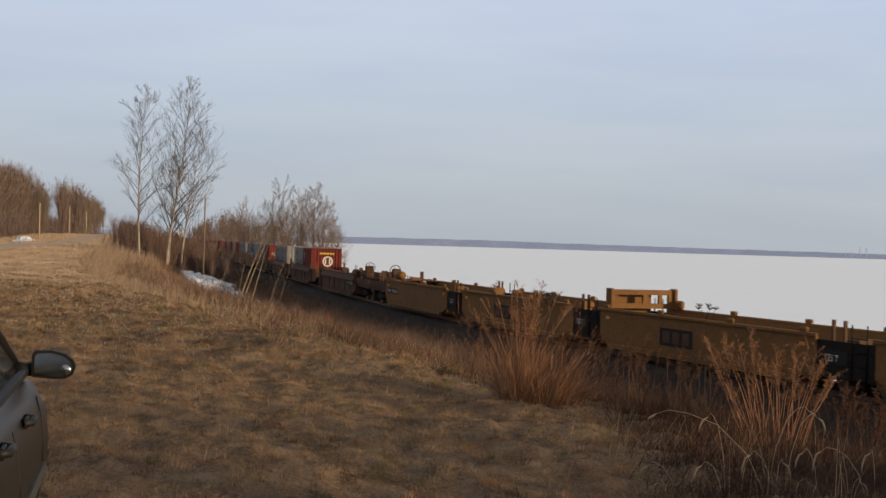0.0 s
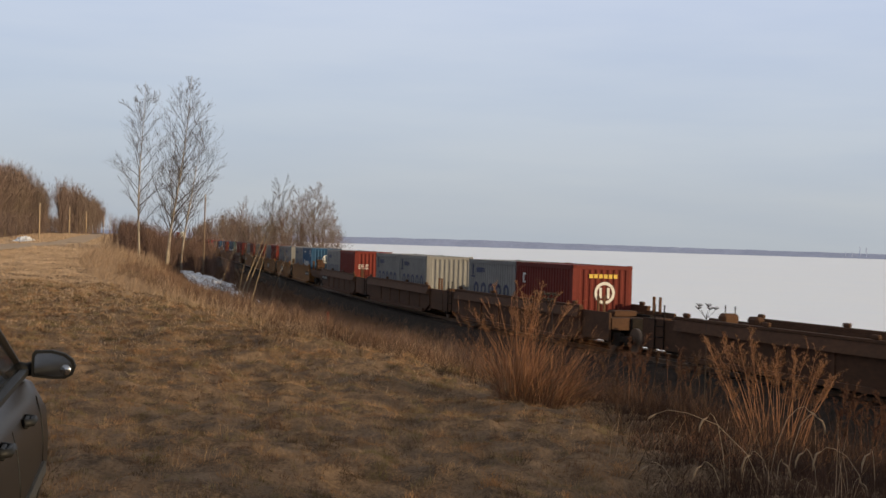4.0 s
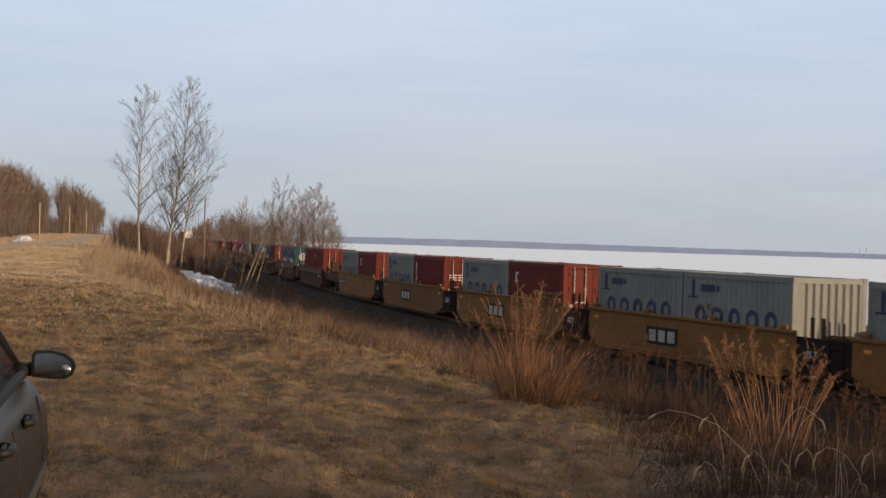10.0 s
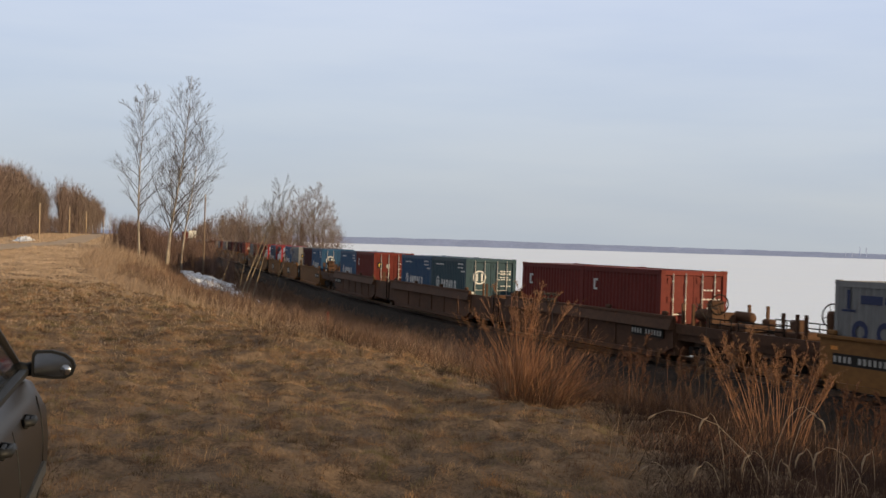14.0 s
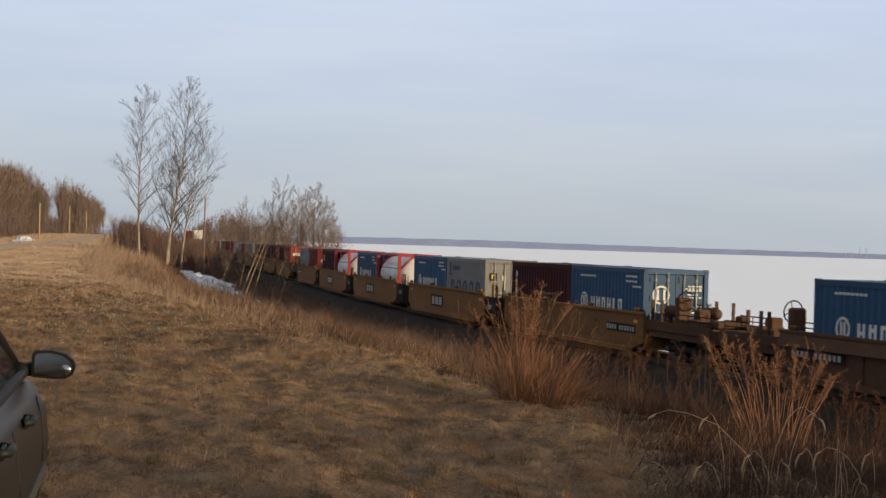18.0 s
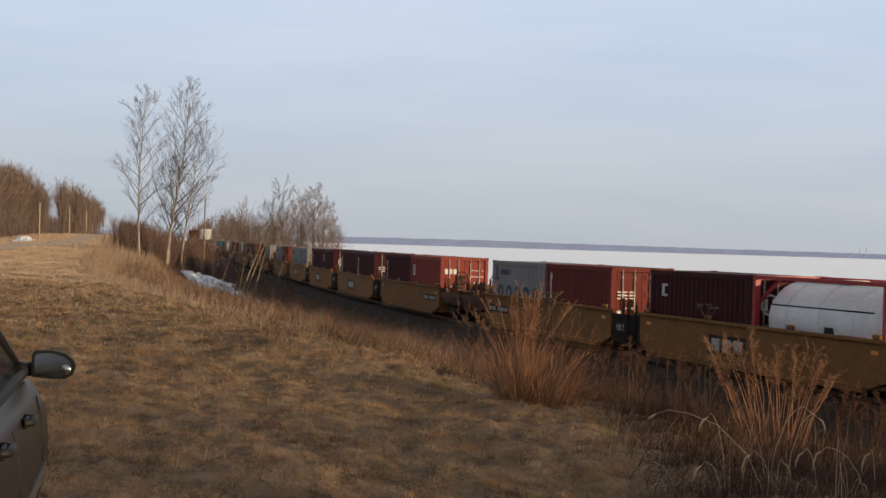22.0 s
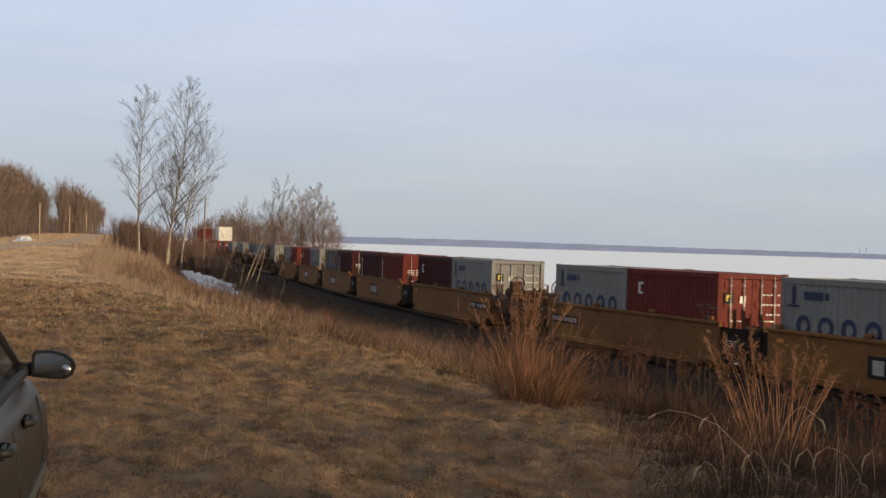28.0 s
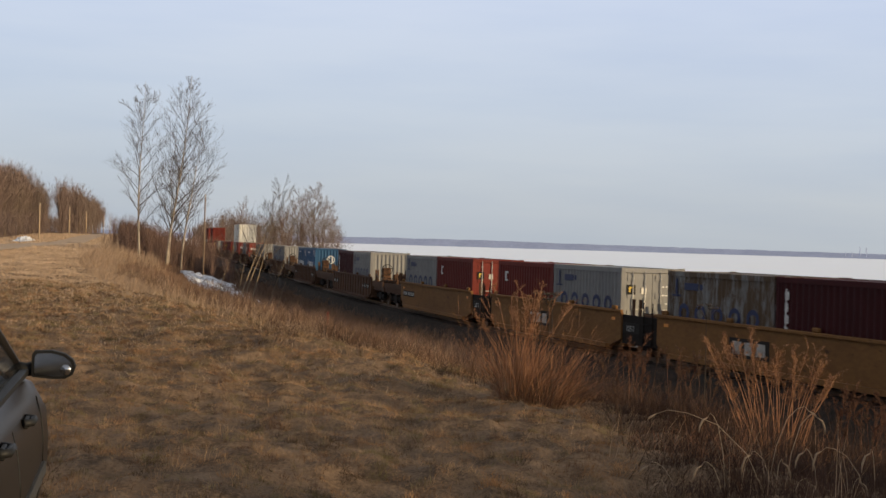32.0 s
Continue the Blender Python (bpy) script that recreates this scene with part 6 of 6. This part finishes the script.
def weed(x, y, h, lean, label="dead goldenrod stalk with a feathery brown head", head=0.26, material="willow"):
    """A dead goldenrod: a stem and a plume of seed branches."""
    ob = tagged(new("dead_weed"), label, "weed", "dead weeds on the bank")
    bm = bmesh.new()
    sway = rng.normal(0, 0.012, 5)
    pts = [(lean[0] * h * f ** 1.35 + sway[i] * (i > 0), lean[1] * h * f ** 1.35, h * f) for i, f in enumerate((0, 0.3, 0.6, 0.85, 1.0))]
    tube(bm, pts, [0.0042, 0.0038, 0.003, 0.0022, 0.0014], 5)
    part("stalk", bm, "weed_stalk" if material == "willow" else material, ob)
    # branchlets arch from the top of the stem, with fine fluff along them
    nb, n = 9, 300
    g = 1 - head * rng.uniform(0.0, 1.0, nb)
    root = np.stack([lean[0] * h * g ** 1.35 + np.interp(g, [0, 0.3, 0.6, 0.85, 1.0], np.r_[0, sway[1:]]), lean[1] * h * g ** 1.35, h * g], 1)
    a = rng.uniform(0, 2 * np.pi, nb)
    way = np.stack([np.cos(a), np.sin(a)], 1) * rng.uniform(0.25, 0.75, nb)[:, None] + np.array(lean) * 0.7
    long = rng.uniform(0.06, 0.15, nb)
    pick = rng.integers(0, nb, n)
    f = rng.uniform(0.25, 1.0, n)
    base = root[pick] + np.stack([way[pick, 0] * long[pick] * f ** 1.6, way[pick, 1] * long[pick] * f ** 1.6, long[pick] * (f - 0.25 * f * f)], 1) + rng.normal(0, 0.006, (n, 3))
    a = rng.uniform(0, 2 * np.pi, n)
    ln = np.stack([np.cos(a), np.sin(a)], 1) * rng.uniform(0.3, 1.8, n)[:, None]
    arr = join_arrays([blades(root, way, long, np.full(nb, 0.0035), 0.25, 2),
                       blades(base, ln, rng.uniform(0.010, 0.028, n), np.full(n, 0.004), 0.3, 2)])
    pl = tagged(new("plume", mesh_from("plume", *arr, "plume_tan" if material == "willow" else material)), kind="stuff")
    pl.parent = ob
    ob.location = (x, y, float(land(x, y)) - 0.03)
    return ob


rw = random.Random(17)
for i in range(46):
    a = rw.uniform(0, 2 * math.pi)
    q = math.sqrt(rw.random())
    weed(3.1 + 0.26 * q * math.cos(a), 12.8 + 0.3 * q * math.sin(a), rw.uniform(0.7, 1.18) * (1.05 - 0.2 * q), (0.42 * q * math.cos(a) + rw.gauss(-0.01, 0.12), 0.3 * q * math.sin(a)))
for x, y, h, n in ((2.30, 16.5, 0.92, 9), (2.75, 15.6, 0.72, 5), (2.05, 14.9, 0.6, 4), (3.95, 13.5, 0.82, 9), (4.28, 13.6, 0.8, 7), (3.65, 13.9, 0.8, 7), (4.1, 12.9, 0.62, 6)):
    for i in range(n):
        weed(x + rw.gauss(0, 0.09), y + rw.gauss(0, 0.12), h * rw.uniform(0.72, 1.08), (rw.gauss(0.02, 0.12), rw.gauss(0, 0.1)), "dead goldenrod stalk with a drooping red-brown head", 0.34, "willow_dark")
for i in range(44):
    weed(rw.uniform(1.7, 5.2), rw.uniform(13.0, 17.5), rw.uniform(0.3, 0.75), (rw.gauss(0.0, 0.3), rw.gauss(0, 0.2)), material="brush_red")
for i in range(24):
    weed(0.95 + rw.uniform(-0.12, 0.12), 15.7 + rw.uniform(-0.1, 0.1), rw.uniform(0.95, 1.32), (rw.gauss(-0.02, 0.24), rw.gauss(0, 0.15)))
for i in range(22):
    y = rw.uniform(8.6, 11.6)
    shrub(rw.uniform(1.45 + 0.06 * (11.6 - y), 0.34 * y), y, 90, rw.uniform(0.14, 0.36), 3.0, "tangle", "low tangle of dead brush, darkened as if in shade", 0.005)
for x, y, h in ((2.35, 10.7, 0.55), (2.75, 11.0, 0.62), (2.05, 11.0, 0.5), (3.1, 11.2, 0.55), (2.5, 11.6, 0.6), (1.85, 11.6, 0.4)):
    shrub(x, y, 44, h, 1.7, "weed_stalk", "loose tan dead stalks among the dark brush", 0.005)
# shrubs added beyond the right edge of view; their shadows darken the turf
for i in range(16):
    shrub(rw.uniform(3.6, 7.0), rw.uniform(5.5, 9.6), 150, rw.uniform(0.9, 1.35), 1.5, "brush_red", "unseen red-brown brush added to shade the turf", 0.008)
# a tangle under the weeds, with the shade there put into its dark colour
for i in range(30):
    shrub(rw.uniform(2.0, 4.9), rw.uniform(10.6, 14.6), 90, rw.uniform(0.28, 0.62), 2.7, "tangle", "low tangle of dead brush, darkened as if in shade", 0.006)
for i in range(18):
    shrub(rw.uniform(-3.0, 1.0), rw.uniform(18.6, 26), 50, rw.uniform(0.35, 0.6), 1.6, "tangle", "low tangle of dead brush, darkened as if in shade", 0.007)


def curl_grass(x, y, h, out, drop):
    """A tall grass stem that arches over, with a drooping pale seed head."""
    ob = tagged(new("grass_stem"), "tall arching straw-coloured grass stem with drooping seed head", "grass", "arching grass stems")
    bm = bmesh.new()
    pts = [(0, 0, 0), (out * 0.18, 0, h * 0.5), (out * 0.45, 0.01, h * 0.84), (out * 0.72, 0.01, h * 0.97), (out * 0.9, 0.01, h), (out, 0.01, h - 0.03)]
    tube(bm, pts, [0.003, 0.0028, 0.0025, 0.0022, 0.002, 0.002], 5)
    part("stalk", bm, "seed_straw", ob)
    bm = bmesh.new()
    sg = 1 if out > 0 else -1
    pts = [(out, 0.01, h - 0.03), (out + sg * 0.035, 0.01, h - 0.05), (out + sg * 0.055, 0.01, h - 0.05 - drop * 0.5), (out + sg * 0.06, 0.01, h - 0.05 - drop)]
    tube(bm, pts, [0.003, 0.0075, 0.008, 0.002], 6)
    part("seed_head", bm, "seed_straw", ob)
    ob.location = (x, y, float(land(x, y)) - 0.02)
    return ob


for x, y, h, out, drop in ((2.36, 9.9, 0.60, -0.80, 0.03), (2.07, 9.9, 0.58, -0.14, 0.09), (2.42, 10.1, 0.60, 0.28, 0.03), (2.52, 10.0, 0.56, 0.22, 0.10), (3.08, 9.9, 0.38, -0.33, 0.13),
                           (1.70, 9.8, 0.25, -0.20, 0.03), (2.03, 9.8, 0.27, -0.15, 0.09), (2.38, 9.8, 0.33, -0.16, 0.12), (2.40, 9.8, 0.28, 0.05, 0.10), (2.53, 9.8, 0.14, 0.10, 0.04),
                           (3.14, 9.9, 0.38, -0.04, 0.12), (1.62, 9.7, 0.16, -0.06, 0.05), (2.75, 10.0, 0.30, -0.10, 0.10), (2.9, 9.7, 0.2, 0.07, 0.08)):
    curl_grass(x, y, h, out, drop)
grass("straw_tuft", 240, 5.5, 10.5, 15.9, 19.0, 0.2, 0.5, 0.006, 0.5, "loose straw-coloured grass in the foreground", "straw_grass", clump=1.3, keep=0.45, segs=3)


def umbel(x, y, h, scale=1.0):
    """A dead umbel weed: a stem that forks into flat seed heads."""
    ob = tagged(new("umbel_weed"), "dead dark umbel weed standing above the brush", "weed", "umbel weeds")
    bm = bmesh.new()
    tube(bm, [(0, 0, 0), (0.01, 0, h * 0.6), (0.0, 0, h)], [0.006, 0.005, 0.003], 5)
    part("stalk", bm, "dead_stem", ob)
    for k in range(5):
        a = k * 1.256
        tip = Vector((0.10 * math.cos(a) * scale, 0.05 * math.sin(a), h + (0.05 + 0.03 * (k % 2)) * scale))
        bm = bmesh.new()
        tube(bm, [(0, 0, h - 0.05), tip], [0.003, 0.002], 4)
        for j in range(7):
            b = j * 0.9
            e = tip + Vector((0.035 * math.cos(b), 0.03 * math.sin(b), 0.025 + 0.01 * (j % 2)))
            tube(bm, [tip, e], [0.002, 0.0045], 4)
        tagged(part("seed_head", bm, "dead_stem", ob), kind="stuff")
    ob.location = (x, y, float(land(x, y)) - 0.03)


umbel(2.87, 15.0, 1.22)
umbel(1.17, 16.4, 1.2, 0.7)
umbel(1.32, 16.5, 1.2, 0.6)
umbel(1.26, 16.2, 1.14, 0.5)


def ties():
    holder = tagged(new("railway_ties"), "dark timber ties under the rails", "ties", kind="structure")
    me = mesh_of("tie", boxes((-1.3, 1.3, -0.11, 0.11, -0.3, -0.13), bevel=0.015), "tie_wood")
    for i in range(220):
        x, y, th = on_track(4 + 0.55 * i)
        t = part("tie", me, "tie_wood", holder)
        t.matrix_basis = Matrix.Translation((x, y, 0)) @ Matrix.Rotation(-th, 4, "Z")


ties()


# ---- the parked car ----
def car():
    ob = tagged(new("parked_car"), "dark grey saloon car parked on the grass", "car")
    # lower body: stations along the length (y, half width, top height, nose rounding)
    st = [(-2.22, 0.60, 0.78), (-2.12, 0.74, 0.90), (-1.8, 0.84, 0.96), (-1.2, 0.87, 0.97), (-0.5, 0.88, 0.965), (0.3, 0.88, 0.955), (1.0, 0.88, 0.94),
          (1.45, 0.88, 0.90), (1.78, 0.835, 0.84), (2.12, 0.70, 0.74), (2.25, 0.55, 0.62)]
    bm = bmesh.new()
    rows = []
    for y, w, top in st:
        prof = [(w * 0.90, 0.20), (w * 0.965, 0.30), (w, 0.46), (w, 0.62), (w * 0.985, 0.74), (w * 0.955, top * 0.88), (w * 0.90, top * 0.97), (w * 0.82, top)]
        rows.append([bm.verts.new((sx * x, y, z)) for sx, pr in ((-1, prof), (1, prof[::-1])) for x, z in pr])
    for a, b in zip(rows, rows[1:]):
        for i in range(len(a)):
            f = bm.faces.new((a[i], a[(i + 1) % len(a)], b[(i + 1) % len(a)], b[i]))
            f.smooth = i not in (7, 15)
    bm.faces.new(rows[0])
    bm.faces.new(rows[-1][::-1])
    body = part("body", bm, "car_paint", ob)
    # roof and pillars
    bm = bmesh.new()
    rr = []
    for y, w, z in ((-1.15, 0.52, 1.36), (-0.7, 0.57, 1.41), (0.0, 0.585, 1.43), (0.45, 0.56, 1.40)):
        rr.append([bm.verts.new(c) for c in ((-w, y, z - 0.05), (-w * 0.85, y, z), (0, y, z + 0.02), (w * 0.85, y, z), (w, y, z - 0.05))])
    for a, b in zip(rr, rr[1:]):
        for i in range(4):
            f = bm.faces.new((a[i], a[i + 1], b[i + 1], b[i]))
            f.smooth = True
    bmesh.ops.solidify(bm, geom=bm.faces[:], thickness=0.03)
    part("roof", bm, "car_paint", ob)
    for sx in (-1, 1):
        pillars = {"front_pillar": [(sx * 0.565, 0.42, 1.37), (sx * 0.64, 0.85, 1.20), (sx * 0.735, 1.30, 0.945)],
                   "centre_pillar": [(sx * 0.585, -0.25, 1.39), (sx * 0.76, -0.18, 0.95)],
                   "rear_pillar": [(sx * 0.53, -1.15, 1.33), (sx * 0.70, -1.75, 0.96)]}
        for name, pts in pillars.items():
            bm = bmesh.new()
            tube(bm, pts, 0.032, 6)
            part(name, bm, "car_paint" if name != "centre_pillar" else "black_plastic", ob)
        for y0, y1, y2, y3 in ((-0.20, 1.22, 0.42, -0.26), (-1.60, -0.26, -0.32, -1.12)):
            bm = bmesh.new()
            q = [bm.verts.new(c) for c in ((sx * 0.765, y0, 0.955), (sx * 0.75, y1, 0.95), (sx * 0.58, y2, 1.36), (sx * 0.58, y3, 1.37))]
            bm.faces.new(q)
            bmesh.ops.solidify(bm, geom=bm.faces[:], thickness=0.006)
            part("side_window", bm, "glass", ob, "dark side window glass")
        part("window_seal", boxes((sx * 0.775 - 0.02, sx * 0.775 + 0.02, -1.5, 1.25, 0.935, 0.96)), "black_plastic", ob)
        for yh, z in ((-0.75, 0.85), (0.30, 0.82)):
            bm = bmesh.new()
            tube(bm, [(sx * 0.85, yh - 0.1, z), (sx * 0.888, yh - 0.06, z), (sx * 0.888, yh + 0.06, z), (sx * 0.85, yh + 0.1, z)], 0.018, 6)
            box(bm, sx * 0.862 - 0.01, sx * 0.862 + 0.01, yh - 0.06, yh + 0.06, z - 0.03, z + 0.015, bevel=0.004)
            part("door_handle", bm, "black_plastic", ob, "dark door handle")
        part("side_moulding", boxes((sx * 0.886 - 0.012, sx * 0.886 + 0.012, -1.1, 1.1, 0.46, 0.52), bevel=0.005), "tyre", ob)
        for yd in (-1.15, -0.2, 1.08):
            bm = bmesh.new()
            tube(bm, [(sx * x, yd, z) for x, z in ((0.850, 0.30), (0.881, 0.46), (0.881, 0.62), (0.868, 0.74), (0.842, 0.84))], 0.0035, 4)
            part("door_seam", bm, "black_plastic", ob)
        for yw in (-1.32, 1.36):
            bm = bmesh.new()
            prof = [(0.58, 0.27), (0.595, 0.305), (0.64, 0.315), (0.74, 0.315), (0.785, 0.305), (0.80, 0.27), (0.79, 0.2)]
            tube(bm, [(sx * x, yw, 0.315) for x, r in prof], [r for x, r in prof], 24)
            wheel = part("wheel", bm, "tyre", ob, "black rubber tyre")
            bm = bmesh.new()
            tube(bm, [(sx * 0.78, yw, 0.315), (sx * 0.804, yw, 0.315)], [0.2, 0.18], 20)
            for k in range(7):
                a = k * 2 * math.pi / 7
                tube(bm, [(sx * 0.808, yw, 0.315), (sx * 0.806, yw + 0.18 * math.cos(a), 0.315 + 0.18 * math.sin(a))], 0.018, 5)
            part("rim", bm, "alloy", wheel)
            bm = bmesh.new()
            ring(bm, (sx * 0.77, yw, 0.33), (1, 0, 0), 0.36, 0.045, 24, 6)
            part("wheel_arch", bm, "black_plastic", ob)
        # door mirror: a D-shaped housing with its glass facing back
        out = [(0, -0.062), (0.10, -0.07), (0.16, -0.066), (0.195, -0.045), (0.208, -0.01), (0.195, 0.025), (0.155, 0.055), (0.09, 0.07), (0.01, 0.068), (-0.005, 0.05), (-0.005, -0.05)]
        bm = bmesh.new()
        fr = [bm.verts.new((sx * (0.815 + u), 1.17 - 0.21 * u, 0.985 + v)) for u, v in out]
        mid = [bm.verts.new((sx * (0.815 + u * 1.0), 1.22, 0.985 + v * 1.0)) for u, v in out]
        bk = [bm.verts.new((sx * (0.815 + 0.02 + u * 0.75), 1.29, 0.985 + v * 0.6)) for u, v in out]
        n = len(out)
        for A, B in ((fr, mid), (mid, bk)):
            for i in range(n):
                f = bm.faces.new((A[i], A[(i + 1) % n], B[(i + 1) % n], B[i]))
                f.smooth = True
        bm.faces.new(bk)
        bm.faces.new(fr[::-1])
        tube(bm, [(sx * 0.735, 1.22, 0.95), (sx * 0.78, 1.22, 0.955), (sx * 0.83, 1.23, 0.96)], [0.05, 0.034, 0.04], 8)
        hs = part("mirror_housing", bm, "black_plastic", ob, "black door mirror housing")
        bm = bmesh.new()
        g = [bm.verts.new((sx * (0.815 + 0.1 + (u - 0.1) * 0.86), 1.166 - 0.21 * (0.1 + (u - 0.1) * 0.86), 0.985 + v * 0.82)) for u, v in out]
        bm.faces.new(g[::-1])
        part("mirror_glass", bm, "mirror", hs, "silver mirror glass")
        bm = bmesh.new()
        c = Vector((sx * (0.815 + 0.160), 1.126, 0.985 - 0.022))
        rim = [bm.verts.new(c + Vector((0.026 * math.cos(a), 0, 0.026 * math.sin(a)))) for a in (2 * math.pi * k / 20 for k in range(20))]
        rim2 = [bm.verts.new(c + Vector((0.016 * math.cos(a), -0.005, 0.016 * math.sin(a)))) for a in (2 * math.pi * k / 20 for k in range(20))]
        tip = bm.verts.new(c + Vector((0, -0.0075, 0)))
        for i in range(20):
            f = bm.faces.new((rim[i], rim[(i + 1) % 20], rim2[(i + 1) % 20], rim2[i]))
            f2 = bm.faces.new((rim2[i], rim2[(i + 1) % 20], tip))
            f.smooth = f2.smooth = True
        part("spot_mirror", bm, "mirror", hs, "small round convex blind-spot mirror")
    # windscreens, lights, bumpers
    for name, pts in (("windscreen", ((-0.70, 1.32, 0.95), (0.70, 1.32, 0.95), (0.53, 0.46, 1.39), (-0.53, 0.46, 1.39))),
                      ("rear_window", ((-0.66, -1.72, 0.97), (0.66, -1.72, 0.97), (0.5, -1.16, 1.34), (-0.5, -1.16, 1.34)))):
        bm = bmesh.new()
        bm.faces.new([bm.verts.new(c) for c in pts])
        bmesh.ops.solidify(bm, geom=bm.faces[:], thickness=0.006)
        part(name, bm, "glass", ob)
    for sx in (-1, 1):
        part("tail_light", boxes((sx * 0.6 - 0.12, sx * 0.6 + 0.12, -2.2, -2.1, 0.66, 0.82), bevel=0.02), "red_plastic", ob)
        part("headlight", boxes((sx * 0.5 - 0.14, sx * 0.5 + 0.14, 2.1, 2.22, 0.55, 0.68), bevel=0.02), "glass", ob)
    part("rear_bumper", boxes((-0.78, 0.78, -2.28, -2.0, 0.3, 0.52), bevel=0.05), "car_paint", ob)
    part("front_bumper", boxes((-0.72, 0.72, 2.02, 2.3, 0.22, 0.46), bevel=0.05), "car_paint", ob)
    ob.matrix_basis = pose(-2.565, 5.551, float(land(-2.565, 5.551)) - 0.032, 0, 0, 12.2)


car()


# ---- motion ----
def train_pose(front, y_mid, z, t):
    s0 = front + 6.1
    s = s0 - SPEED * (t - 16) - SLOWING / 2 * (t - 16) ** 2
    x, y, th = on_track(s)
    return Matrix.Translation((x, y, 0)) @ Matrix.Rotation(-th, 4, "Z") @ Matrix.Translation((0, y_mid - 6.1, z))


def motions():
    for ob, front, y_mid, z in MOVING:
        walk(ob, [(t, train_pose(front, y_mid, z, t)) for t in ROW_TIMES])


motions()
